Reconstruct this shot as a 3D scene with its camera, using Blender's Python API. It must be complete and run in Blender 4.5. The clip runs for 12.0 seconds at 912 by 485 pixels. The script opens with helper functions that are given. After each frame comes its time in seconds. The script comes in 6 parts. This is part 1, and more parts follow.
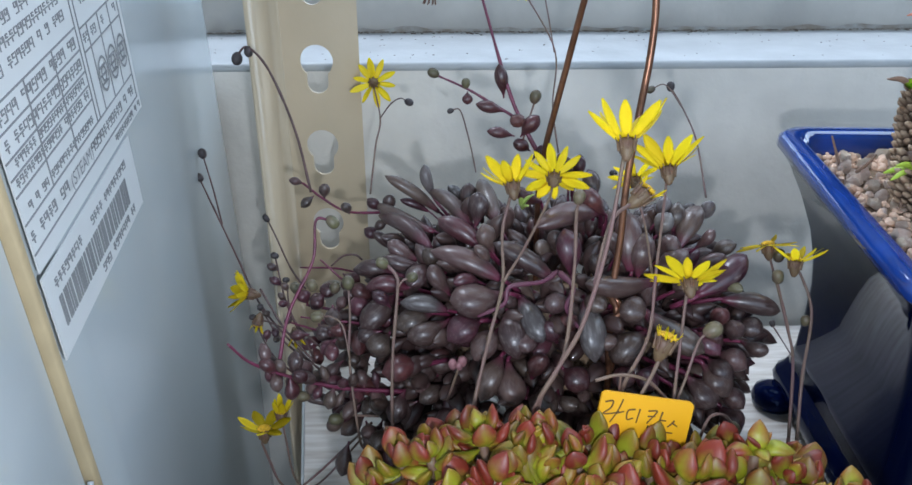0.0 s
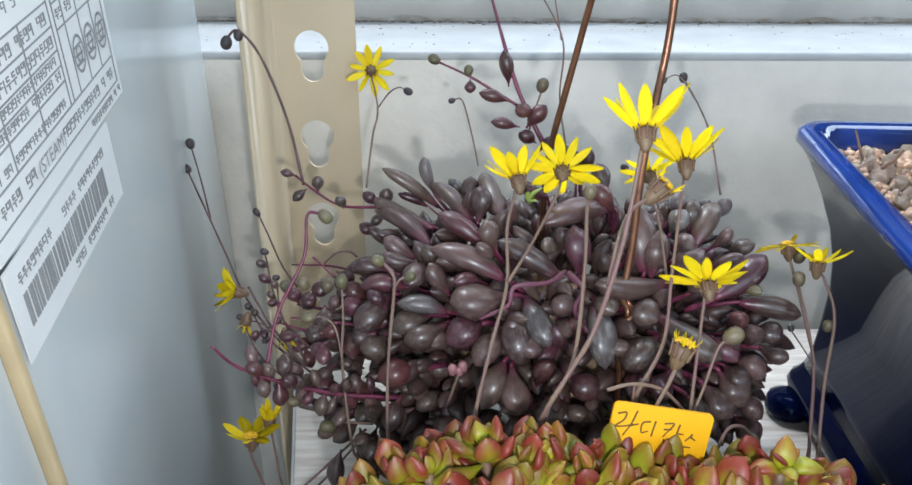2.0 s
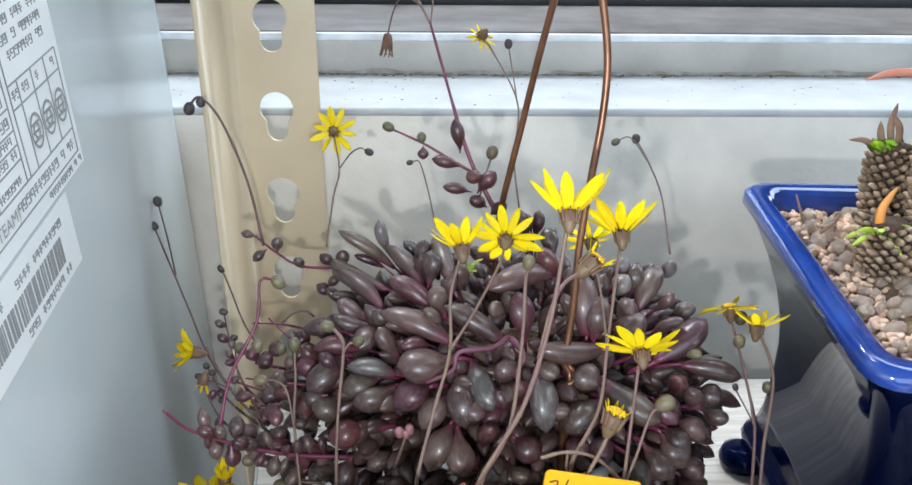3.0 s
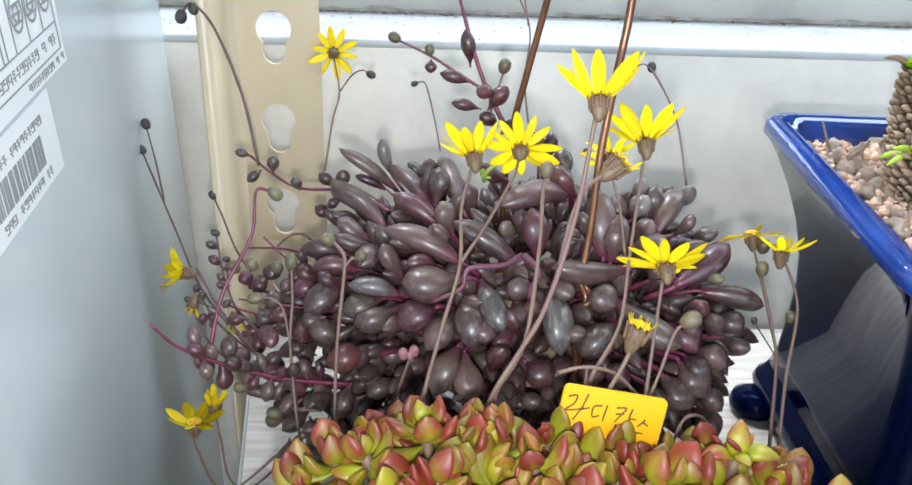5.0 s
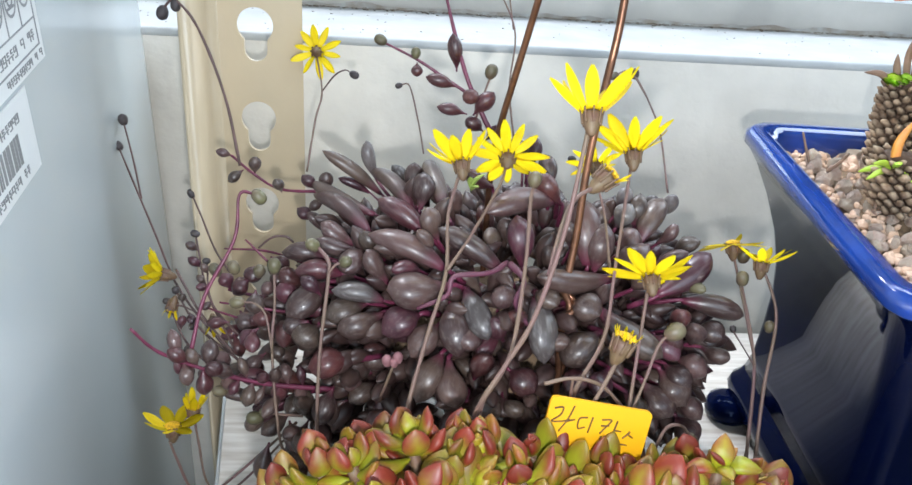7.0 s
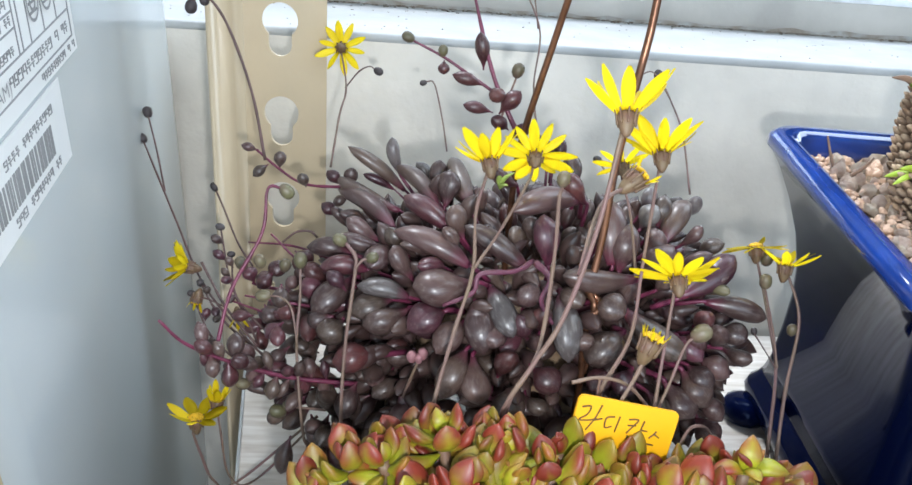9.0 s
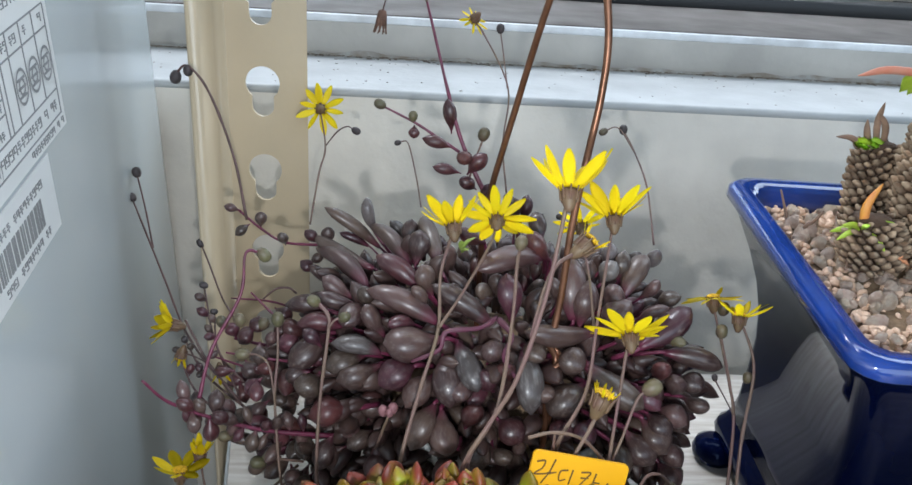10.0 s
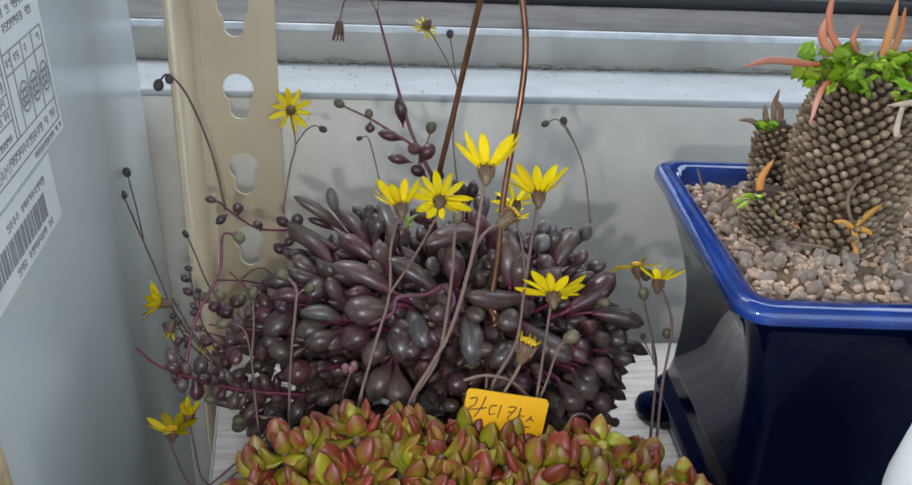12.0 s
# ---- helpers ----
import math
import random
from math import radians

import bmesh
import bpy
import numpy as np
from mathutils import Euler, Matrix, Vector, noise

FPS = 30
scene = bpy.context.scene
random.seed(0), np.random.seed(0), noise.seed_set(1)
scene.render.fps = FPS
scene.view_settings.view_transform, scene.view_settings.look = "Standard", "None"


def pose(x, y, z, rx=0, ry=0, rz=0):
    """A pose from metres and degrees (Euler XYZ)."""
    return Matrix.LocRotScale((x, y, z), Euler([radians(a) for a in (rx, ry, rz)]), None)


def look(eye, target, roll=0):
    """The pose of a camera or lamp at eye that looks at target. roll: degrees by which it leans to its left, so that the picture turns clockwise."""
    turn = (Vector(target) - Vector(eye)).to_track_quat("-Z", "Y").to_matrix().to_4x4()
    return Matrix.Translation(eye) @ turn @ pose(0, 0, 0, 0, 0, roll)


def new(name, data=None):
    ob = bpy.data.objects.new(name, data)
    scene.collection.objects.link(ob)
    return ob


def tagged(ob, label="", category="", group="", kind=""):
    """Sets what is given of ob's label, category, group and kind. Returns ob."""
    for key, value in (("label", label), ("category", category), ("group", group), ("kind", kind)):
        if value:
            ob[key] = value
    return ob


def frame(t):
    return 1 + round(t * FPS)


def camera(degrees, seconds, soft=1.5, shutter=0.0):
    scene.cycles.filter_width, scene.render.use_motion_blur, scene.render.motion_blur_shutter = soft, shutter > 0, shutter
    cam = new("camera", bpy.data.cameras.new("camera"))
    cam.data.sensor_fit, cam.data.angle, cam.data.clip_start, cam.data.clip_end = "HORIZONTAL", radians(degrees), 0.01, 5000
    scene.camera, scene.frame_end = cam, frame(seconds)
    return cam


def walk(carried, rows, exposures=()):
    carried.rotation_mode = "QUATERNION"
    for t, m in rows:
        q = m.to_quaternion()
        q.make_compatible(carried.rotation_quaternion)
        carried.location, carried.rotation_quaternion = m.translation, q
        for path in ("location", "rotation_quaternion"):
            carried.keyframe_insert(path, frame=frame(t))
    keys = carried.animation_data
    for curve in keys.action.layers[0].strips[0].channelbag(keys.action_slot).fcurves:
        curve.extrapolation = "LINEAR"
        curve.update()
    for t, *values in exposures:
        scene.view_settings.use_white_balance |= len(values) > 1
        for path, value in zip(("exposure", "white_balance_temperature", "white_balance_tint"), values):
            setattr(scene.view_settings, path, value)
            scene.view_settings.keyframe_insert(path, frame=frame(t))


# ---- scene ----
cam = camera(59.11, 12.0)
PATH = [
    (0, (-0.00255, 0.02105, 0.20730), (0.00205, 0.29319, 0.08113), -0.19),
    (0.5, (0.00095, 0.02974, 0.20987), (0.00686, 0.30193, 0.08386), 0.15),
    (1, (-0.00355, 0.02920, 0.20751), (0.00202, 0.30145, 0.08162), 0.28),
    (1.5, (0.00192, 0.03357, 0.20429), (0.00839, 0.30608, 0.07901), 0.43),
    (2, (-0.00323, 0.03606, 0.20015), (0.00213, 0.30780, 0.07314), 0.38),
    (2.5, (0.00800, 0.03603, 0.21377), (0.01339, 0.30864, 0.08865), 0.50),
    (2.7, (0.01198, 0.03477, 0.21485), (0.01860, 0.30915, 0.09372), 0.42),
    (4.3, (0.00498, 0.03103, 0.19399), (0.01434, 0.30870, 0.08078), 1.51),
    (4.5, (0.00730, 0.03531, 0.18939), (0.01806, 0.31108, 0.07178), 1.63),
    (5, (0.00531, 0.03943, 0.18907), (0.01718, 0.31265, 0.06574), 2.03),
    (5.5, (0.00725, 0.04238, 0.19522), (0.02617, 0.31540, 0.07233), 2.72),
    (6, (-0.00055, 0.03885, 0.19651), (0.01943, 0.31210, 0.07430), 2.99),
    (6.5, (-0.00005, 0.04088, 0.19108), (0.02323, 0.31341, 0.06787), 3.63),
    (7, (0.00081, 0.04209, 0.19257), (0.02390, 0.31355, 0.06697), 3.90),
    (7.5, (-0.00306, 0.04331, 0.18951), (0.02016, 0.31451, 0.06337), 4.35),
    (9.5, (-0.00538, 0.03903, 0.19686), (0.01562, 0.31017, 0.07020), 4.77),
    (10, (0.00372, 0.03278, 0.20843), (0.02388, 0.30782, 0.09033), 3.82),
    (10.5, (0.00486, 0.03285, 0.20766), (0.02525, 0.30828, 0.09050), 2.29),
    (11, (0.01539, 0.00920, 0.22455), (0.03474, 0.28837, 0.11642), 1.02),
    (11.5, (0.01096, -0.00563, 0.21405), (0.03188, 0.27481, 0.10958), 0.56),
    (12, (0.01779, -0.00618, 0.21552), (0.03940, 0.26933, 0.09880), 2.21),
]
EXPOSURES = [
    (0, -0.23, 5480, 10), (0.5, -0.22, 5620, 10), (1, -0.13, 5730, 10), (2, 0.17, 5900, 10), (2.5, 0.30, 5960, 10), (4.5, 0.05, 5990, 10), (5, 0.55, 5990, 10), (7.5, 0.47, 5990, 10),
    (9.5, 0.45, 5960, 10), (10, -0.08, 5960, 10), (10.5, -0.48, 5960, 10), (11, -0.47, 5960, 10), (11.5, -0.58, 5980, 10), (12, -0.44, 5980, 10),
]
walk(cam, [(t, look(eye, target, roll)) for t, eye, target, roll in PATH], EXPOSURES)

# ---- world, sun and large lights ----
world = bpy.data.worlds.new("world")
scene.world = world
world.use_nodes = True
wn = world.node_tree.nodes
sky = wn.new("ShaderNodeTexSky")
sky.sky_type = "NISHITA"
sky.sun_disc = False
SUN_DIR = Vector((0.28, -0.45, -0.85)).normalized()
sky.sun_elevation = math.asin(-SUN_DIR.z)
sky.sun_rotation = math.atan2(-SUN_DIR.x, -SUN_DIR.y)
sky.altitude = 100
world.node_tree.links.new(sky.outputs[0], wn["Background"].inputs[0])
wn["Background"].inputs[1].default_value = 0.10

sun_data = bpy.data.lights.new("sun", "SUN")
sun_data.energy = 1.45
sun_data.angle = radians(7.0)
sun_data.color = (0.98, 0.98, 0.97)
sun = new("sun", sun_data)
sun.rotation_mode = "QUATERNION"
sun.rotation_quaternion = SUN_DIR.to_track_quat("-Z", "Y")

win_data = bpy.data.lights.new("window_light", "AREA")
win_data.shape = "RECTANGLE"
win_data.size, win_data.size_y = 1.5, 1.0
win_data.energy = 21.0
win_data.color = (0.84, 0.94, 1.0)
win_lamp = new("window_light", win_data)
win_lamp.matrix_basis = look((0.50, 0.92, 0.72), (-0.1, 0.25, 0.1))

# daylight through the wide opening on the room side
south_data = bpy.data.lights.new("south_light", "AREA")
south_data.shape = "RECTANGLE"
south_data.size, south_data.size_y = 2.8, 1.4
south_data.energy = 28.0
south_data.color = (0.80, 0.92, 1.0)
south_lamp = new("south_light", south_data)
south_lamp.matrix_basis = look((0.40, -1.72, 0.80), (0.0, 0.35, 0.05))

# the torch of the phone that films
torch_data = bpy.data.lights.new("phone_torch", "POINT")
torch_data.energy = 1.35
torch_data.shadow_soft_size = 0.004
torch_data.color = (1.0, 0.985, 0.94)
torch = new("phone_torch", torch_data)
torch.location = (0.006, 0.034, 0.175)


# ---- materials ----
def material(name, color, rough=0.5, metal=0.0, vary=0.12, scale=60.0, bump=0.0, bump_scale=300.0, coat=0.0,
             second=None, second_amount=0.5, random_vary=0.0, spec=0.5, trans=0.0, detail=4.0):
    m = bpy.data.materials.new(name)
    m.use_nodes = True
    nt = m.node_tree
    n, link = nt.nodes, nt.links.new
    b = n["Principled BSDF"]
    tc = n.new("ShaderNodeTexCoord")
    nz = n.new("ShaderNodeTexNoise")
    nz.inputs["Scale"].default_value = scale
    nz.inputs["Detail"].default_value = detail
    link(tc.outputs["Object"], nz.inputs["Vector"])
    ramp = n.new("ShaderNodeMapRange")
    ramp.inputs[1].default_value, ramp.inputs[2].default_value = 0.3, 0.7
    link(nz.outputs["Fac"], ramp.inputs[0])
    mix = n.new("ShaderNodeMix")
    mix.data_type = "RGBA"
    c = Vector(color[:3])
    d = Vector(second[:3]) if second else c * (1 - vary)
    e = c if second else c * (1 + vary)
    mix.inputs[6].default_value = (*e, 1)
    mix.inputs[7].default_value = (*(d if not second else e.lerp(d, second_amount)), 1)
    link(ramp.outputs[0], mix.inputs[0])
    out = mix.outputs[2]
    if random_vary:
        info = n.new("ShaderNodeObjectInfo")
        hsv = n.new("ShaderNodeHueSaturation")
        rm = n.new("ShaderNodeMapRange")
        rm.inputs[3].default_value, rm.inputs[4].default_value = 1 - random_vary, 1 + random_vary
        link(info.outputs["Random"], rm.inputs[0])
        link(rm.outputs[0], hsv.inputs["Value"])
        rm2 = n.new("ShaderNodeMapRange")
        rm2.inputs[3].default_value, rm2.inputs[4].default_value = 0.5 - random_vary * 0.06, 0.5 + random_vary * 0.06
        wr = n.new("ShaderNodeMath")
        wr.operation = "FRACT"
        ml = n.new("ShaderNodeMath")
        ml.operation = "MULTIPLY"
        ml.inputs[1].default_value = 7.31
        link(info.outputs["Random"], ml.inputs[0])
        link(ml.outputs[0], wr.inputs[0])
        link(wr.outputs[0], rm2.inputs[0])
        link(rm2.outputs[0], hsv.inputs["Hue"])
        link(out, hsv.inputs["Color"])
        out = hsv.outputs["Color"]
    link(out, b.inputs["Base Color"])
    b.inputs["Roughness"].default_value = rough
    b.inputs["Metallic"].default_value = metal
    b.inputs["Specular IOR Level"].default_value = spec
    b.inputs["Coat Weight"].default_value = coat
    b.inputs["Coat Roughness"].default_value = 0.05
    if trans:
        b.inputs["Transmission Weight"].default_value = 0.0
        b.inputs["Subsurface Weight"].default_value = trans
        b.inputs["Subsurface Radius"].default_value = (0.004, 0.002, 0.001)
        b.inputs["Subsurface Scale"].default_value = 0.5
    if bump:
        nb = n.new("ShaderNodeTexNoise")
        nb.inputs["Scale"].default_value = bump_scale
        nb.inputs["Detail"].default_value = 5
        link(tc.outputs["Object"], nb.inputs["Vector"])
        bp = n.new("ShaderNodeBump")
        bp.inputs["Strength"].default_value = bump
        bp.inputs["Distance"].default_value = 0.001
        link(nb.outputs["Fac"], bp.inputs["Height"])
        link(bp.outputs[0], b.inputs["Normal"])
    return m


def petal_material():
    m = material("petal_yellow", (0.86, 0.68, 0.006), 0.5, vary=0.05, scale=400, random_vary=0.10)
    nt = m.node_tree
    b = nt.nodes["Principled BSDF"]
    tr = nt.nodes.new("ShaderNodeBsdfTranslucent")
    tr.inputs[0].default_value = (0.92, 0.80, 0.01, 1)
    mx = nt.nodes.new("ShaderNodeMixShader")
    mx.inputs[0].default_value = 0.45
    nt.links.new(b.outputs[0], mx.inputs[1])
    nt.links.new(tr.outputs[0], mx.inputs[2])
    nt.links.new(mx.outputs[0], nt.nodes["Material Output"].inputs[0])
    return m


def two_tone_leaf(name, base, tip, start, end, rough=0.3, wander=0.5, joined=False):
    """A leaf whose colour goes from base to tip along its own length; joined: leaves of one mesh carry their length and breadth."""
    m = bpy.data.materials.new(name)
    m.use_nodes = True
    nt = m.node_tree
    n, link = nt.nodes, nt.links.new
    b = n["Principled BSDF"]
    tc = n.new("ShaderNodeTexCoord")
    nz = n.new("ShaderNodeTexNoise")
    link(tc.outputs["Object"], nz.inputs["Vector"])
    if joined:
        along, across, geo = n.new("ShaderNodeAttribute"), n.new("ShaderNodeAttribute"), n.new("ShaderNodeNewGeometry")
        along.attribute_name, across.attribute_name = "along", "across"
        length, breadth, chance = along.outputs["Fac"], across.outputs["Fac"], geo.outputs["Random Per Island"]
        nz.inputs["Scale"].default_value = 300.0
    else:
        sep, info = n.new("ShaderNodeSeparateXYZ"), n.new("ShaderNodeObjectInfo")
        link(tc.outputs["Object"], sep.inputs[0])
        length, breadth, chance = sep.outputs[2], sep.outputs[0], info.outputs["Random"]
        nz.inputs["Scale"].default_value = 3.0

    def maths(kind, first, second, third=None):
        node = n.new("ShaderNodeMath")
        node.operation = kind
        for k, value in enumerate((first, second, third)):
            if value is None:
                continue
            if isinstance(value, float):
                node.inputs[k].default_value = value
            else:
                link(value, node.inputs[k])
        return node.outputs[0]

    reach = maths("ADD", length, maths("MULTIPLY_ADD", chance, wander, -wander * 0.5))
    reach = maths("MULTIPLY_ADD", nz.outputs["Fac"], 0.6, reach)
    reach = maths("MULTIPLY_ADD", maths("ABSOLUTE", breadth, None), 1.3, reach)
    mr = n.new("ShaderNodeMapRange")
    mr.inputs[1].default_value, mr.inputs[2].default_value = start + 0.45, end + 0.45
    link(reach, mr.inputs[0])
    mix = n.new("ShaderNodeMix")
    mix.data_type = "RGBA"
    mix.inputs[6].default_value, mix.inputs[7].default_value = (*base, 1), (*tip, 1)
    link(mr.outputs[0], mix.inputs[0])
    hsv = n.new("ShaderNodeHueSaturation")
    mv = n.new("ShaderNodeMapRange")
    mv.inputs[3].default_value, mv.inputs[4].default_value = 0.72, 1.25
    link(maths("FRACT", maths("MULTIPLY", chance, 13.7), None), mv.inputs[0])
    link(mv.outputs[0], hsv.inputs["Value"])
    link(mix.outputs[2], hsv.inputs["Color"])
    link(hsv.outputs[0], b.inputs["Base Color"])
    b.inputs["Roughness"].default_value = rough
    b.inputs["Subsurface Weight"].default_value = 0.2
    b.inputs["Subsurface Radius"].default_value = (0.003, 0.0015, 0.0008)
    b.inputs["Subsurface Scale"].default_value = 0.5
    return m


def succulent_material(name, face, edge, bloom):
    """A waxy leaf: dusty bloom in patches, darker towards its edge and its two ends, fine pale specks."""
    m = material(name, face, 0.38, scale=3.2, second=edge, second_amount=0.95, random_vary=0.42, bump=0.10, bump_scale=14)
    nt = m.node_tree
    n, link = nt.nodes, nt.links.new
    b = n["Principled BSDF"]
    src = b.inputs["Base Color"].links[0].from_socket
    tc = n.new("ShaderNodeTexCoord")
    fine = n.new("ShaderNodeTexNoise")
    fine.inputs["Scale"].default_value = 6.0
    fine.inputs["Detail"].default_value = 5.0
    stretch = n.new("ShaderNodeMapping")
    stretch.inputs["Scale"].default_value = (3.2, 3.2, 0.7)
    link(tc.outputs["Object"], stretch.inputs[0])
    link(stretch.outputs[0], fine.inputs["Vector"])
    mr = n.new("ShaderNodeMapRange")
    mr.inputs[1].default_value, mr.inputs[2].default_value = 0.50, 0.85
    link(fine.outputs["Fac"], mr.inputs[0])
    dust = n.new("ShaderNodeMix")
    dust.data_type = "RGBA"
    link(mr.outputs[0], dust.inputs[0])
    link(src, dust.inputs[6])
    dust.inputs[7].default_value = (*bloom, 1)
    # reddish ends
    sep = n.new("ShaderNodeSeparateXYZ")
    link(tc.outputs["Object"], sep.inputs[0])
    end = n.new("ShaderNodeMapRange")
    end.inputs[1].default_value, end.inputs[2].default_value = 0.28, 0.0
    link(sep.outputs[2], end.inputs[0])
    red = n.new("ShaderNodeMix")
    red.data_type = "RGBA"
    link(end.outputs[0], red.inputs[0])
    link(dust.outputs[2], red.inputs[6])
    red.inputs[7].default_value = (0.12, 0.022, 0.045, 1)
    link(red.outputs[2], b.inputs["Base Color"])
    rr = n.new("ShaderNodeMapRange")
    rr.inputs[3].default_value, rr.inputs[4].default_value = 0.30, 0.52
    link(fine.outputs["Fac"], rr.inputs[0])
    link(rr.outputs[0], b.inputs["Roughness"])
    b.inputs["Coat Weight"].default_value = 0.25
    b.inputs["Coat Roughness"].default_value = 0.22
    return m


def cork_material():
    """Woody tubercles: each one its own tan, from a dark foot to a pale point."""
    m = material("tan_corky_tubercle", (0.48, 0.37, 0.25), 0.85, scale=300, second=(0.17, 0.085, 0.04), second_amount=0.9, bump=0.6, bump_scale=700)
    nt = m.node_tree
    n, link = nt.nodes, nt.links.new
    b = n["Principled BSDF"]
    src = b.inputs["Base Color"].links[0].from_socket
    geo = n.new("ShaderNodeNewGeometry")
    mr = n.new("ShaderNodeMapRange")
    mr.inputs[3].default_value, mr.inputs[4].default_value = 0.55, 1.45
    link(geo.outputs["Random Per Island"], mr.inputs[0])
    hsv = n.new("ShaderNodeHueSaturation")
    link(mr.outputs[0], hsv.inputs["Value"])
    link(src, hsv.inputs["Color"])
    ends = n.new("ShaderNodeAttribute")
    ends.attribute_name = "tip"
    foot_to_point = n.new("ShaderNodeMix")
    foot_to_point.data_type = "RGBA"
    foot_to_point.inputs[6].default_value = (0.075, 0.042, 0.024, 1)
    link(ends.outputs["Fac"], foot_to_point.inputs[0])
    link(hsv.outputs[0], foot_to_point.inputs[7])
    link(foot_to_point.outputs[2], b.inputs["Base Color"])
    return m


M_WALL = material("painted_wall", (0.72, 0.67, 0.595), 0.6, vary=0.12, scale=22, bump=0.7, bump_scale=110)
M_LEDGE = material("white_painted_ledge", (0.44, 0.45, 0.45), 0.5, vary=0.10, scale=40, bump=0.2, bump_scale=220)
M_RAIL = material("greyed_white_paint", (0.42, 0.395, 0.355), 0.5, vary=0.16, scale=22, bump=0.2, bump_scale=200)
# the pot's glaze at the rim, lightened to carry the window's light
M_BLUE_LIT = material("cobalt_glaze_lit", (0.010, 0.038, 0.21), 0.10, vary=0.35, scale=60, coat=1.0, bump=0.04, bump_scale=90)
# near-white colour that paints a highlight along the track's front edge
M_EDGE_GLINT = material("edge_highlight_paint", (0.78, 0.80, 0.82), 0.35, scale=60, second=(0.45, 0.45, 0.45), second_amount=0.8)
M_SILL = material("weathered_metal_sill", (0.15, 0.135, 0.125), 0.5, metal=0.1, scale=34, second=(0.06, 0.046, 0.04), second_amount=0.9, detail=8, bump=0.2, bump_scale=150)
M_DARK = material("black_gasket", (0.015, 0.015, 0.016), 0.5)
M_FRAME = material("aluminium_frame", (0.66, 0.62, 0.57), 0.4, metal=0.1, vary=0.12, scale=20)
M_BRONZE = material("dark_bronze_frame", (0.05, 0.042, 0.036), 0.4, metal=0.3, vary=0.2, scale=30)
M_DIRT = material("grey_dirt", (0.13, 0.095, 0.065), 0.9, vary=0.5, scale=200)
M_FILM = material("dusty_film", (0.42, 0.42, 0.40), 0.8, scale=110, second=(0.21, 0.165, 0.12), second_amount=1.0, detail=8)
M_DRYFLOWER = material("dried_brown_flower", (0.11, 0.055, 0.035), 0.7, vary=0.4, scale=300)
M_CEIL = material("white_ceiling", (0.75, 0.75, 0.74), 0.8, vary=0.04, scale=5)
M_FLOOR = material("balcony_floor_tile", (0.10, 0.085, 0.075), 0.5, vary=0.15, scale=8)
M_POST = material("cream_enamel", (0.53, 0.43, 0.29), 0.28, vary=0.05, scale=40, bump=0.06, bump_scale=400, coat=0.2)
M_BOX = material("white_appliance_panel", (0.43, 0.46, 0.465), 0.24, vary=0.05, scale=7, bump=0.04, bump_scale=22, coat=0.5)
M_STRIP = material("beige_plastic_trim", (0.42, 0.33, 0.19), 0.5, vary=0.12, scale=80)
M_PAPER = material("white_label_paper", (0.58, 0.585, 0.575), 0.55, vary=0.03, scale=40)
M_INK = material("grey_label_ink", (0.20, 0.20, 0.205), 0.7)
# same glaze on body and feet, its colour darkened to hold their shade
M_BLUE_SHADED = material("cobalt_glaze_shaded", (0.0011, 0.0027, 0.018), 0.05, vary=0.4, scale=14)
M_BLUE_SHADED.node_tree.nodes["Principled BSDF"].inputs["Specular IOR Level"].default_value = 0.13
M_BLUE_SHADED.node_tree.nodes["Principled BSDF"].inputs["Specular Tint"].default_value = (0.55, 0.66, 1.0, 1)
M_GRIT = material("pale_pebble", (0.92, 0.77, 0.64), 0.85, scale=3.0, second=(0.64, 0.42, 0.28), second_amount=0.8, bump=1.0, bump_scale=500, random_vary=0.20)
M_GRIT_FINE = material("fine_pink_grit", (0.78, 0.57, 0.43), 0.9, scale=260, second=(0.48, 0.30, 0.19), second_amount=0.9, bump=0.6, bump_scale=700)
M_SOIL = material("sandy_grit", (0.26, 0.175, 0.105), 0.95, scale=300, second=(0.11, 0.07, 0.04), second_amount=0.8, bump=1.0, bump_scale=500)
M_COPPER = material("copper_wire", (0.20, 0.095, 0.055), 0.32, metal=0.75, vary=0.3, scale=160)
M_LEAF = succulent_material("purple_succulent_leaf", (0.096, 0.060, 0.049), (0.040, 0.019, 0.018), (0.150, 0.120, 0.108))
M_LEAF_DEEP = material("dark_inner_leaf", (0.078, 0.048, 0.039), 0.42, scale=160, second=(0.030, 0.012, 0.014), second_amount=0.9, coat=0.2)
M_LEAF_RED = succulent_material("wine_red_leaf", (0.088, 0.026, 0.030), (0.038, 0.011, 0.015), (0.125, 0.082, 0.078))
M_LEAF_PALE = succulent_material("grey_bloomed_leaf", (0.120, 0.105, 0.098), (0.058, 0.040, 0.040), (0.19, 0.175, 0.168))
M_STEM = material("magenta_stem", (0.125, 0.021, 0.048), 0.42, vary=0.3, scale=200)
M_STALK = material("mauve_flower_stalk", (0.165, 0.088, 0.088), 0.55, scale=90, second=(0.16, 0.125, 0.062), second_amount=0.7)
M_MAUVE = material("pale_mauve_stem", (0.125, 0.05, 0.07), 0.5, scale=160, second=(0.13, 0.03, 0.06), second_amount=0.9)
M_DRYSTALK = material("dry_dark_stalk", (0.10, 0.055, 0.05), 0.6, vary=0.3, scale=150)
M_CALYX = material("brown_green_calyx", (0.13, 0.065, 0.045), 0.55, scale=300, second=(0.16, 0.12, 0.05), second_amount=0.6)
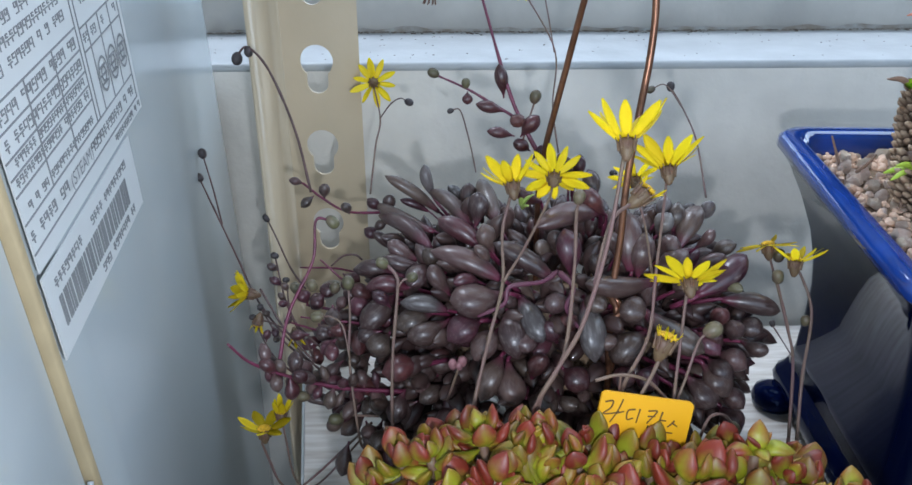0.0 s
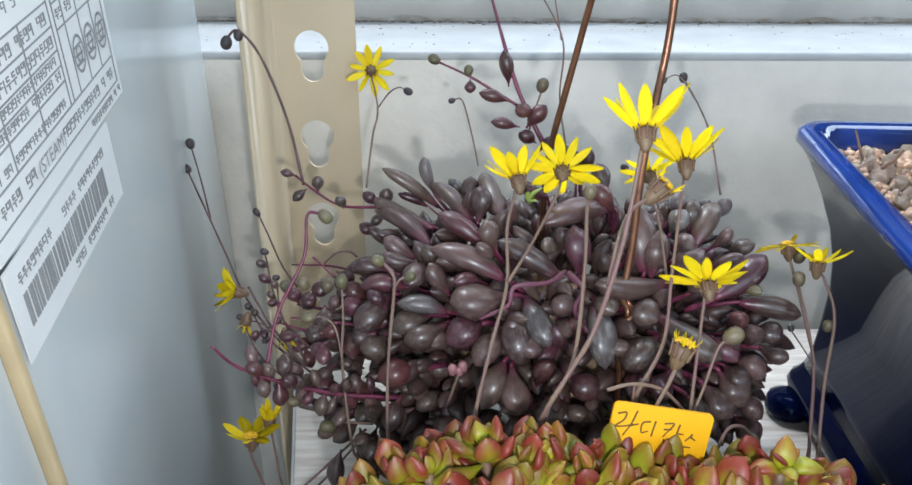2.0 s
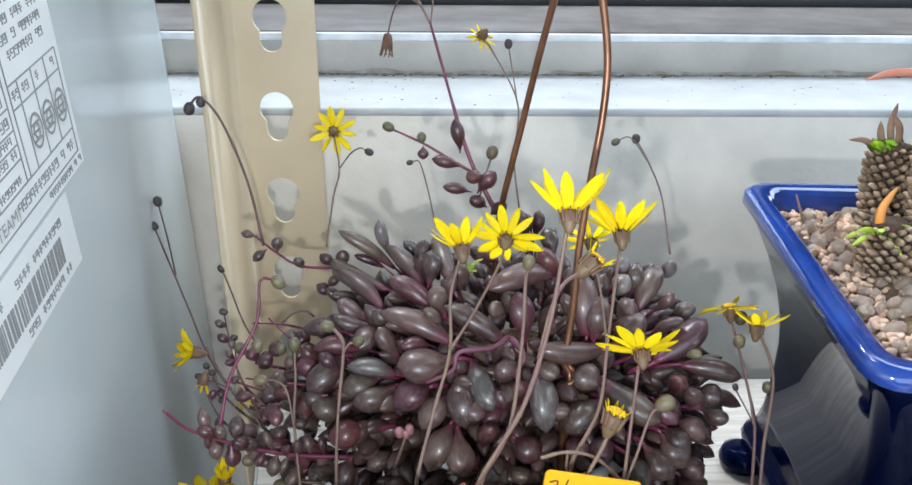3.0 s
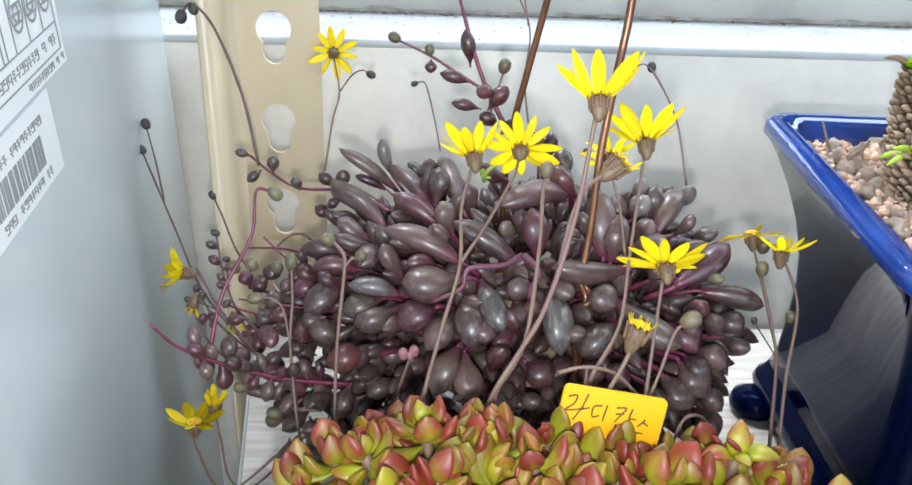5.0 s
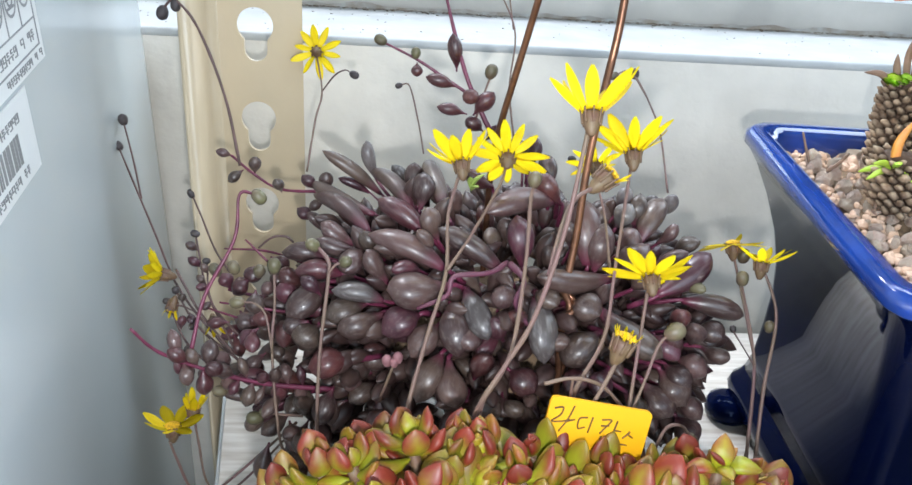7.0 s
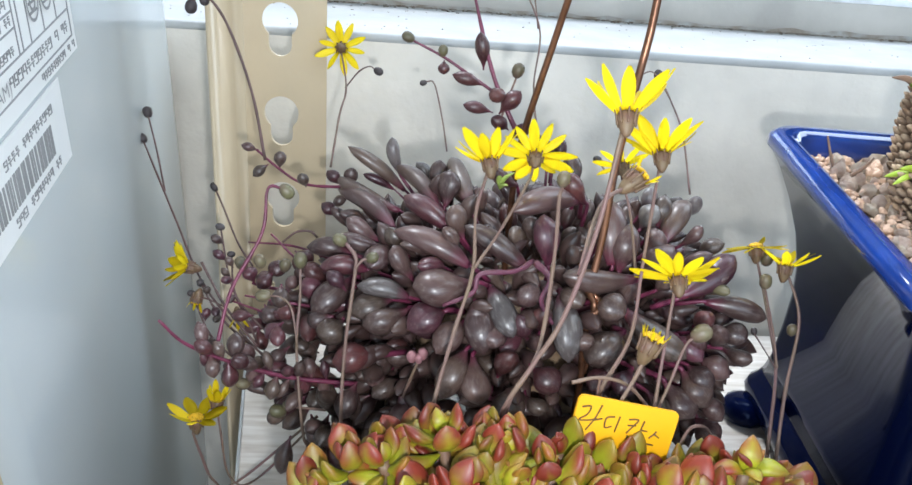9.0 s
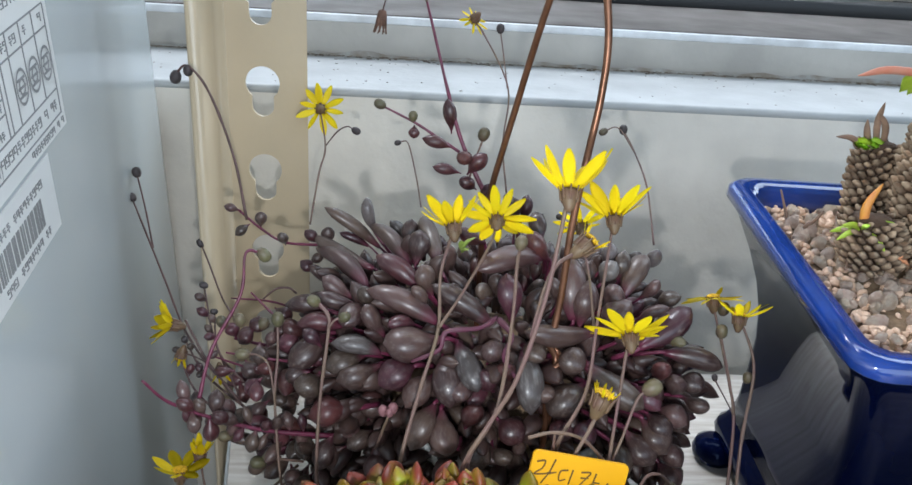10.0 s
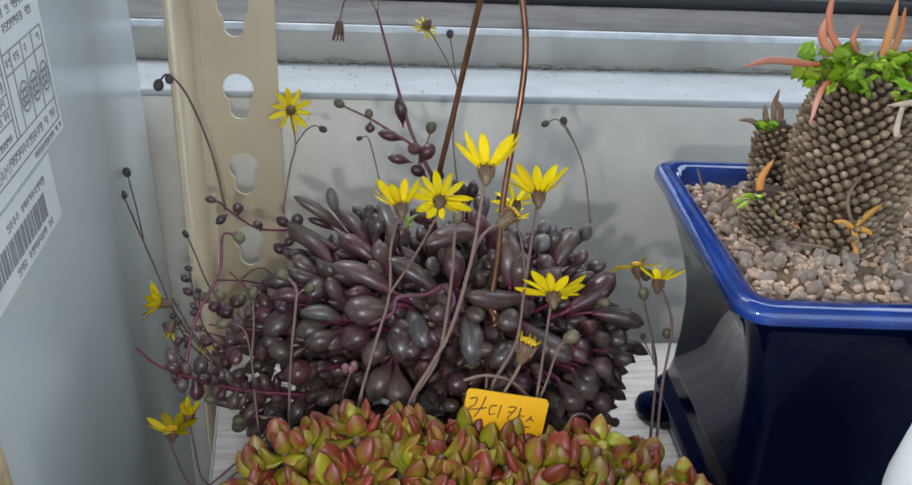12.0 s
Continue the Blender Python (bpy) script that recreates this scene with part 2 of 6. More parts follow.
M_BUD = material("green_flower_bud", (0.125, 0.115, 0.055), 0.45, scale=200, second=(0.12, 0.08, 0.06), second_amount=0.8, random_vary=0.3)
M_PINK = material("pale_pink_bud", (0.26, 0.12, 0.13), 0.6, vary=0.2, scale=400)
M_SPROUT = material("fresh_sprout", (0.20, 0.26, 0.05), 0.45, vary=0.2, scale=300)
M_DARKBUD = material("dark_dried_bud", (0.05, 0.04, 0.04), 0.6, vary=0.4, scale=300)
M_PETAL = petal_material()
M_DISC = material("orange_flower_disc", (0.70, 0.42, 0.01), 0.7, vary=0.3, scale=900, bump=0.8, bump_scale=900)
M_TAG = material("yellow_plastic_tag", (0.72, 0.36, 0.004), 0.35, vary=0.03, scale=60)
M_PEN = material("brown_pen_ink", (0.10, 0.05, 0.012), 0.6)
M_WHITEPOT = material("white_plastic_pot", (0.74, 0.75, 0.74), 0.35, vary=0.04, scale=30)
M_CRASS = two_tone_leaf("red_edged_green_leaf", (0.225, 0.225, 0.007), (0.150, 0.019, 0.008), 0.24, 0.98, 0.48, 0.62)
M_CORK = cork_material()
M_GREEN = material("fresh_green_leaf", (0.44, 0.62, 0.06), 0.35, vary=0.3, scale=150, random_vary=0.25)
M_ORANGE = material("orange_dried_leaf", (0.72, 0.22, 0.05), 0.45, scale=90, second=(0.62, 0.36, 0.24), second_amount=0.8, random_vary=0.3)
M_HUSK_PALE = material("pale_withered_leaf", (0.58, 0.44, 0.32), 0.6, vary=0.2, scale=200)
M_ORANGE_YELLOW = material("yellow_orange_leaf", (0.66, 0.34, 0.04), 0.45, scale=150, second=(0.62, 0.20, 0.07), second_amount=0.8, random_vary=0.2)
M_CRASS_JOINED = two_tone_leaf("red_edged_green_leaf_mass", (0.225, 0.225, 0.007), (0.150, 0.019, 0.008), 0.24, 0.98, 0.48, 0.62, True)
M_HUSK = material("grey_brown_husk", (0.24, 0.15, 0.10), 0.7, vary=0.3, scale=200)


def wood_material():
    m = bpy.data.materials.new("pale_wood_laminate")
    m.use_nodes = True
    nt = m.node_tree
    n, link = nt.nodes, nt.links.new
    b = n["Principled BSDF"]
    tc = n.new("ShaderNodeTexCoord")
    mp = n.new("ShaderNodeMapping")
    mp.inputs["Rotation"].default_value = (0, 0, radians(-38))
    mp.inputs["Scale"].default_value = (26, 240, 20)
    link(tc.outputs["Object"], mp.inputs[0])
    nz = n.new("ShaderNodeTexNoise")
    nz.inputs["Scale"].default_value = 1.4
    nz.inputs["Detail"].default_value = 6
    link(mp.outputs[0], nz.inputs["Vector"])
    mr = n.new("ShaderNodeMapRange")
    mr.inputs[1].default_value, mr.inputs[2].default_value = 0.35, 0.68
    link(nz.outputs["Fac"], mr.inputs[0])
    mix = n.new("ShaderNodeMix")
    mix.data_type = "RGBA"
    mix.inputs[6].default_value, mix.inputs[7].default_value = (0.70, 0.66, 0.61, 1), (0.48, 0.42, 0.36, 1)
    link(mr.outputs[0], mix.inputs[0])
    link(mix.outputs[2], b.inputs["Base Color"])
    b.inputs["Roughness"].default_value = 0.42
    return m


M_WOOD = wood_material()


# ---- building helpers ----
def mesh_of(name, bm, mat, smooth=True):
    me = bpy.data.meshes.new(name)
    bm.to_mesh(me)
    bm.free()
    me.materials.append(mat)
    if smooth:
        for p in me.polygons:
            p.use_smooth = True
    return me


def thing(name, at, label, category, group="", kind=""):
    ob = new(name)
    ob.location = at
    ob.empty_display_size = 0.01
    return tagged(ob, label, category, group, kind)


def put(name, me, parent, m=None, label=""):
    ob = new(name, me)
    if parent is not None:
        ob.parent = parent
        ob.matrix_parent_inverse = world_of(parent).inverted()
    if m is not None:
        ob.matrix_basis = m
    return tagged(ob, label)


def world_of(ob):
    """World matrix from the basis matrices alone."""
    m = ob.matrix_basis.copy()
    if ob.parent is not None:
        return world_of(ob.parent) @ ob.matrix_parent_inverse @ m
    return m


def part(name, bm, mat, parent, label="", smooth=True):
    return put(name, mesh_of(name, bm, mat, smooth), parent, None, label)


def box(bm, x0, x1, y0, y1, z0, z1, bevel=0.0, seg=2):
    r = bmesh.ops.create_cube(bm, size=1.0, matrix=Matrix.LocRotScale(((x0 + x1) / 2, (y0 + y1) / 2, (z0 + z1) / 2), None, (x1 - x0, y1 - y0, z1 - z0)))
    if bevel:
        vs = set(r["verts"])
        es = [e for e in bm.edges if e.verts[0] in vs and e.verts[1] in vs]
        bmesh.ops.bevel(bm, geom=es, offset=bevel, segments=seg, profile=0.5, affect="EDGES")
    return bm


def smooth_path(points, steps=6):
    """Catmull-Rom through the points."""
    p = [Vector(q) for q in points]
    if len(p) < 3:
        return [p[0].lerp(p[-1], i / 4) for i in range(5)]
    p = [p[0] * 2 - p[1]] + p + [p[-1] * 2 - p[-2]]
    out = []
    for i in range(1, len(p) - 2):
        a, b, c, d = p[i - 1:i + 3]
        for k in range(steps):
            t = k / steps
            out.append(0.5 * ((2 * b) + (c - a) * t + (2 * a - 5 * b + 4 * c - d) * t * t + (3 * b - a - 3 * c + d) * t ** 3))
    out.append(p[-2])
    return out


def tube(bm, points, r0, r1=None, seg=7, steps=6, wobble=0.0):
    path = smooth_path(points, steps)
    r1 = r0 if r1 is None else r1
    n = len(path)
    rings = []
    side = Vector((0.31, 0.77, 0.55))
    for i, p in enumerate(path):
        d = (path[min(i + 1, n - 1)] - path[max(i - 1, 0)]).normalized()
        u = (side - d * side.dot(d)).normalized()
        v = d.cross(u)
        side = u
        r = r0 + (r1 - r0) * i / (n - 1)
        r *= 1 + wobble * noise.noise(p * 400)
        rings.append([bm.verts.new(p + (u * math.cos(a) + v * math.sin(a)) * r) for a in [2 * math.pi * k / seg for k in range(seg)]])
    for a, b in zip(rings, rings[1:]):
        for k in range(seg):
            bm.faces.new((a[k], a[(k + 1) % seg], b[(k + 1) % seg], b[k]))
    bm.faces.new(rings[0][::-1])
    bm.faces.new(rings[-1])
    return bm


def lathe(bm, profile, seg=24, m=None):
    rings = []
    for r, z in profile:
        rings.append([bm.verts.new((r * math.cos(2 * math.pi * k / seg), r * math.sin(2 * math.pi * k / seg), z)) for k in range(seg)])
    for a, b in zip(rings, rings[1:]):
        for k in range(seg):
            bm.faces.new((a[k], a[(k + 1) % seg], b[(k + 1) % seg], b[k]))
    bm.faces.new(rings[0][::-1])
    bm.faces.new(rings[-1])
    if m is not None:
        bmesh.ops.transform(bm, matrix=m, verts=[v for ring in rings for v in ring])
    return bm


def leaf_mesh(name, mat, width, flat=0.8, bend=0.1, belly=0.5, tip=0.9, seg=8, rings=8, keel=0.0):
    """A plump leaf of unit length along z; width is its greatest thickness as a share of the length."""
    bm = bmesh.new()
    rr = []
    for i in range(rings + 1):
        t = i / rings
        t = t ** 0.9
        q = t / (2 * belly) if t < belly else 0.5 + (t - belly) / (2 * (1 - belly))
        r = math.sin(math.pi * min(max(q, 0.0), 1.0)) ** tip * 0.5 * width
        r = max(r, 0.045 * width if i == 0 else 0.004)
        if i == 0:
            r = 0.09 * width
        rr.append((r, t))
    vs = []
    for r, t in rr:
        c = bend * math.sin(math.pi * t) - bend * 0.5 * t
        ring = []
        for k in range(seg):
            a = 2 * math.pi * k / seg
            s = 1 + keel * max(0.0, -math.sin(a)) ** 3
            ring.append(bm.verts.new((r * math.cos(a), r * flat * math.sin(a) * s + c, t)))
        vs.append(ring)
    for a, b in zip(vs, vs[1:]):
        for k in range(seg):
            bm.faces.new((a[k], a[(k + 1) % seg], b[(k + 1) % seg], b[k]))
    bm.faces.new(vs[0][::-1])
    bm.faces.new(vs[-1])
    return mesh_of(name, bm, mat)


def spindle_mesh(name, mat, width, flat, bend, plump, full=0.0):
    """A waxy leaf of unit length along z: a narrow foot, a full belly and a small drawn-out point."""
    shape = ((0.0, 0.11), (0.08, 0.12), (0.20, 0.34), (0.34, 0.70), (0.48, 0.94), (0.60, 1.0), (0.73, 0.92), (0.84, 0.70), (0.92, 0.42), (0.965, 0.19), (1.0, 0.03))
    sausage = (0.30, 0.42, 0.66, 0.88, 0.98, 1.0, 0.94, 0.78, 0.50, 0.24, 0.03)
    bm = bmesh.new()
    seg = 12
    rings = []
    for (t, r), s in zip(shape, sausage):
        r = r * (1 - full) + s * full
        t2 = t ** plump
        c = bend * math.sin(math.pi * t2) - bend * 0.5 * t2
        ring = []
        for k in range(seg):
            a = 2 * math.pi * k / seg
            groove = 1 - 0.10 * r * max(0.0, math.sin(a)) ** 8
            ring.append(bm.verts.new((r * width * 0.5 * math.cos(a), r * width * 0.5 * flat * math.sin(a) * groove + c, t2)))
        rings.append(ring)
    for a, b in zip(rings, rings[1:]):
        for k in range(seg):
            bm.faces.new((a[k], a[(k + 1) % seg], b[(k + 1) % seg], b[k]))
    bm.faces.new(rings[0][::-1])
    bm.faces.new(rings[-1])
    return mesh_of(name, bm, mat)


def aim(base, tip, length=None, spin=0.0, thick=1.0):
    """Pose that lays a unit-length part from base to tip; its back (+y) faces up or outward."""
    base, tip = Vector(base), Vector(tip)
    d = tip - base
    l = length or d.length
    q = d.to_track_quat("Z", "Y")
    return Matrix.Translation(base) @ q.to_matrix().to_4x4() @ Matrix.Rotation(spin, 4, "Z") @ Matrix.Diagonal((l * thick, l * thick, l, 1))


# ---- the large structure ----
SHELF_Z = -0.003
WALL_Y, LEDGE_Z = 0.430, 0.117
STEP_Y, LIP_Z = 0.515, 0.140


def build_wall():
    bm = bmesh.new()
    box(bm, -0.60, 2.55, WALL_Y, 0.80, -0.75, LEDGE_Z - 0.001, 0.0005, 1)
    wall = tagged(part("wall_north", bm, M_WALL, None), "grey-white painted low wall under the window ledge", "wall", "", "structure")
    bm = bmesh.new()
    box(bm, -0.60, 2.55, WALL_Y - 0.0008, STEP_Y + 0.01, LEDGE_Z - 0.0030, LEDGE_Z + 0.0016, 0.0021, 5)
    tagged(part("ledge", bm, M_LEDGE, None), "bright white painted window ledge with specks of dirt", "ledge", "", "structure")
    bm = bmesh.new()
    box(bm, -0.60, 2.55, STEP_Y, 0.80, LEDGE_Z + 0.001, LIP_Z, 0.003, 3)
    tagged(part("window_frame_base", bm, M_RAIL, None), "white painted bottom rail of the window frame", "window frame", "", "structure")
    bm = bmesh.new()
    box(bm, -0.60, 2.55, STEP_Y + 0.012, 0.66, LIP_Z + 0.0005, LIP_Z + 0.002, 0.0007, 2)
    tagged(part("sill_track", bm, M_SILL, None), "weathered grey metal sliding track of the window", "window track", "", "structure")
    bm = bmesh.new()
    box(bm, -0.60, 2.55, 0.66, 0.70, LIP_Z + 0.0005, LIP_Z + 0.012, 0.002, 2)
    tagged(part("track_gasket", bm, M_DARK, None), "black rubber gasket along the window track", "gasket", "", "structure")
    bm = bmesh.new()
    n = 120
    back = [bm.verts.new((-0.35 + 0.95 * k / n, STEP_Y - 0.0002, LEDGE_Z + 0.0018)) for k in range(n + 1)]
    front = [bm.verts.new((-0.35 + 0.95 * k / n, STEP_Y - 0.0035 - 0.0060 * abs(noise.noise(Vector((k * 0.31, 0, 0)))) - 0.003 * abs(noise.noise(Vector((k * 1.7, 3, 0)))), LEDGE_Z + 0.0018)) for k in range(n + 1)]
    for k in range(n):
        bm.faces.new((front[k], front[k + 1], back[k + 1], back[k]))
    tagged(part("dirt_film", bm, M_FILM, None), "thin brown film of dirt along the ledge", "dirt", "", "stuff")
    bm = bmesh.new()
    low = [bm.verts.new((-0.35 + 0.95 * k / n, STEP_Y - 0.0003, LEDGE_Z + 0.0017)) for k in range(n + 1)]
    high = [bm.verts.new((-0.35 + 0.95 * k / n, STEP_Y - 0.0003, LEDGE_Z + 0.0026 + 0.0034 * abs(noise.noise(Vector((k * 0.23, 5, 0)))) + 0.002 * abs(noise.noise(Vector((k * 1.3, 8, 0)))))) for k in range(n + 1)]
    for k in range(n):
        bm.faces.new((low[k], low[k + 1], high[k + 1], high[k]))
    tagged(part("dirt_streak", bm, M_FILM, None), "ragged brown dirt at the foot of the window rail", "dirt", "", "stuff")
    # thin bead added along the lip to draw its bright highlight line
    bm = bmesh.new()
    box(bm, -0.60, 2.55, STEP_Y - 0.0007, STEP_Y + 0.0035, LIP_Z - 0.0020, LIP_Z + 0.0024, 0.0008, 2)
    tagged(part("rail_edge", bm, M_EDGE_GLINT, None), "front edge of the window track, whitened as a painted highlight", "trim", "", "structure")
    rng = random.Random(5)
    bm = bmesh.new()
    for i in range(1500):
        x = rng.uniform(-0.30, 0.55)
        y = STEP_Y - abs(rng.gauss(0, 0.0035)) * (0.4 + 0.8 * abs(noise.noise(Vector((x * 30, 0, 0)))) * 2) if i < 1300 else rng.uniform(WALL_Y + 0.004, STEP_Y)
        s = rng.uniform(0.0003, 0.0011) if i < 1300 else rng.uniform(0.0002, 0.0006)
        bmesh.ops.create_icosphere(bm, subdivisions=1, radius=s, matrix=Matrix.LocRotScale((x, y, LEDGE_Z + 0.0018), Euler((0, 0, rng.uniform(0, 3))), (rng.uniform(1, 2), 1, 0.3)))
    tagged(part("ledge_dirt", bm, M_DIRT, None), "brown dirt gathered along the back of the ledge", "dirt", "", "stuff")


def build_window():
    win = tagged(thing("window_1", (0.1, 0.72, LIP_Z), "sliding window with a pale rail and clear glass", "window", "", "structure"))
    bm = bmesh.new()
    box(bm, -0.60, 0.455, 0.705, 0.735, LIP_Z + 0.012, LIP_Z + 0.055, 0.003, 2)
    part("bottom_rail", bm, M_FRAME, win, "pale aluminium sash rail")
    bm = bmesh.new()
    box(bm, 0.456, 0.50, 0.69, 0.80, LIP_Z + 0.001, 1.2, 0.003, 2)
    part("jamb", bm, M_BRONZE, win, "dark bronze window jamb")
    bm = bmesh.new()
    box(bm, -0.60, 0.455, 0.718, 0.722, LIP_Z + 0.055, 1.2)
    glass = bpy.data.materials.new("window_glass")
    glass.use_nodes = True
    g = glass.node_tree.nodes["Principled BSDF"]
    g.inputs["Transmission Weight"].default_value = 1.0
    g.inputs["Roughness"].default_value = 0.0
    g.inputs["IOR"].default_value = 1.45
    pane = part("pane", bm, glass, win, "clear window glass")
    pane.visible_shadow = False
    bm = bmesh.new()
    box(bm, 0.50, 2.55, 0.74, 0.80, LIP_Z, 1.6)
    tagged(part("wall_east_return", bm, M_BRONZE, None), "dark brown window surround", "wall", "", "structure")


def build_room():
    bm = bmesh.new()
    box(bm, -1.6, 2.6, -2.0, 0.9, -0.80, -0.75)
    tagged(part("floor", bm, M_FLOOR, None), "dark tiled balcony floor", "floor", "", "structure")
    bm = bmesh.new()
    box(bm, -1.6, 2.6, -2.0, 0.9, 1.60, 1.65)
    tagged(part("ceiling", bm, M_CEIL, None), "plain white balcony ceiling", "ceiling", "", "structure")
    bm = bmesh.new()
    box(bm, 2.55, 2.60, -2.0, 0.9, -0.75, 1.60)
    tagged(part("wall_east", bm, M_WALL, None), "plain painted end wall", "wall", "", "structure")
    bm = bmesh.new()
    box(bm, -1.6, -1.55, -2.0, 0.9, -0.75, 1.60)
    tagged(part("wall_west", bm, M_WALL, None), "plain painted side wall", "wall", "", "structure")
    bm = bmesh.new()
    box(bm, -1.55, 2.55, -2.0, -1.9, -0.75, -0.05)
    tagged(part("wall_south", bm, M_WALL, None), "low wall under the wide opening", "wall", "", "structure")


build_wall()
build_window()
build_room()


# ---- shelf and its post ----
def build_shelf():
    sh = thing("shelf", (0.2, 0.2, SHELF_Z), "pale wood-grain laminate shelf board with a thin edge band", "shelf")
    def slab(x_back, x_front, right, z0, z1):
        """A board whose left end slants from the back to the front."""
        bm = bmesh.new()
        plan = [(x_back, 0.3705), (x_front, -0.05), (0.74, -0.05) if right is None else (x_front + right, -0.05), (0.74, 0.3705) if right is None else (x_back + right, 0.3705)]
        low, high = [bm.verts.new((x, y, z0)) for x, y in plan], [bm.verts.new((x, y, z1)) for x, y in plan]
        bm.faces.new(low[::-1])
        bm.faces.new(high)
        for i in range(4):
            bm.faces.new((low[i], low[(i + 1) % 4], high[(i + 1) % 4], high[i]))
        bmesh.ops.bevel(bm, geom=list(bm.edges), offset=0.0003, segments=1, affect="EDGES")
        return bm

    part("board", slab(-0.0725, -0.0110, None, SHELF_Z - 0.012, SHELF_Z), M_WOOD, sh, "pale wood-grain laminate", smooth=False)
    part("edge_band", slab(-0.0737, -0.0122, 0.0011, SHELF_Z - 0.012, SHELF_Z + 0.0002), M_LEDGE, sh, "thin glued edge band", smooth=False)


def keyhole_radius(a):
    """Distance from the hole's centre to its outline in the direction a: a round head above a narrow slot."""
    ca, sa = math.cos(a), math.sin(a)
    head, slot, low = 0.0071, 0.0046, 0.0142
    best = head
    if sa < 0:
        t = 1e9
        if abs(ca) > 1e-6:
            t = slot / abs(ca)
        depth = t * -sa
        if depth > low - slot:
            b = -sa * (low - slot)
            disc = b * b - ((low - slot) ** 2 - slot ** 2)
            t = b + math.sqrt(max(disc, 0.0))
        best = max(best, t) if t < 0.02 else best
    return best


def build_post():
    post = thing("slotted_angle_post", (-0.0745, 0.374, -0.75), "cream enamelled steel angle post with keyhole slots", "shelf post")
    x0, x1, yf, th, pitch = -0.0715, -0.0385, 0.372, 0.0016, 0.038
    hx = -0.0570
    bm = bmesh.new()

    side = 16
    border = [(x1, k / side) for k in range(side)] + [(None, k / side) for k in range(side)] + [(x0, k / side) for k in range(side)] + [(False, k / side) for k in range(side)]
    n = len(border)

    def ring(points, y):
        return [bm.verts.new((px, y, pz)) for px, pz in points]

    for k in range(-6, 4):
        zc = 0.129 + pitch * k
        lo, hi = zc - pitch / 2, zc + pitch / 2
        cx, cz = hx, zc + 0.003
        outer, inner = [], []
        for s, (edge, f) in enumerate(border):
            if edge == x1:
                p = (x1, lo + (hi - lo) * f)
            elif edge is None:
                p = (x1 + (x0 - x1) * f, hi)
            elif edge == x0:
                p = (x0, hi + (lo - hi) * f)
            else:
                p = (x0 + (x1 - x0) * f, lo)
            a = math.atan2(p[1] - cz, p[0] - cx)
            r = keyhole_radius(a)
            outer.append(p)
            inner.append((cx + r * math.cos(a), cz + r * math.sin(a)))
        fo, fi, fm, bo = ring(outer, yf), ring(inner, yf), ring(inner, yf + th), ring(outer, yf + th)
        for i in range(n):
            j = (i + 1) % n
            bm.faces.new((fo[i], fo[j], fi[j], fi[i]))
            bm.faces.new((fi[i], fi[j], fm[j], fm[i]))
            bm.faces.new((fm[i], fm[j], bo[j], bo[i]))
    bmesh.ops.remove_doubles(bm, verts=bm.verts, dist=0.00005)
    part("slotted_flange", bm, M_POST, post, "flange punched with keyhole slots", smooth=False)
    bm = bmesh.new()
    prof = []
    for i in range(7):
        a = math.pi / 2 * i / 6
        prof.append((x0 - 0.0040 * math.sin(a), yf - 0.0040 * (1 - math.cos(a))))
    prof.append((x0 - 0.0044, yf - 0.018))
    prof.append((x0 - 0.0040, yf - 0.024))
    prof.append((x0 - 0.0040, yf - 0.037))
    prof.append((x0 - 0.0058, yf - 0.037))
    for i in range(7):
        a = math.pi / 2 * (1 - i / 6)
        prof.append((x0 - 0.0056 * math.sin(a), yf - 0.0040 + 0.0056 * math.cos(a)))
    low = [bm.verts.new((x, y, -0.75)) for x, y in prof]
    top = [bm.verts.new((x, y, 0.256)) for x, y in prof]
    for i in range(len(prof)):
        j = (i + 1) % len(prof)
        bm.faces.new((low[i], low[j], top[j], top[i]))
    bm.faces.new(low[::-1])
    bm.faces.new(top)
    part("side_flange", bm, M_POST, post, "plain folded side flange with a rounded bend")
    bm = bmesh.new()
    box(bm, x0, x1, yf, yf + th, -0.75, -0.118)
    part("lower_flange", bm, M_POST, post, smooth=False)


# ---- white appliance beside the shelf ----
BOX_A, BOX_B = Vector((-0.1015, 0.26, 0)), Vector((-0.1085, 0.354, 0))
BOX_DIR = (BOX_B - BOX_A).normalized()
BOX_M = Matrix.Translation((BOX_A.x, BOX_A.y, 0.1)) @ Matrix.Rotation(math.atan2(-BOX_DIR.x, BOX_DIR.y), 4, "Z") @ Matrix.Rotation(radians(7.5), 4, "X")


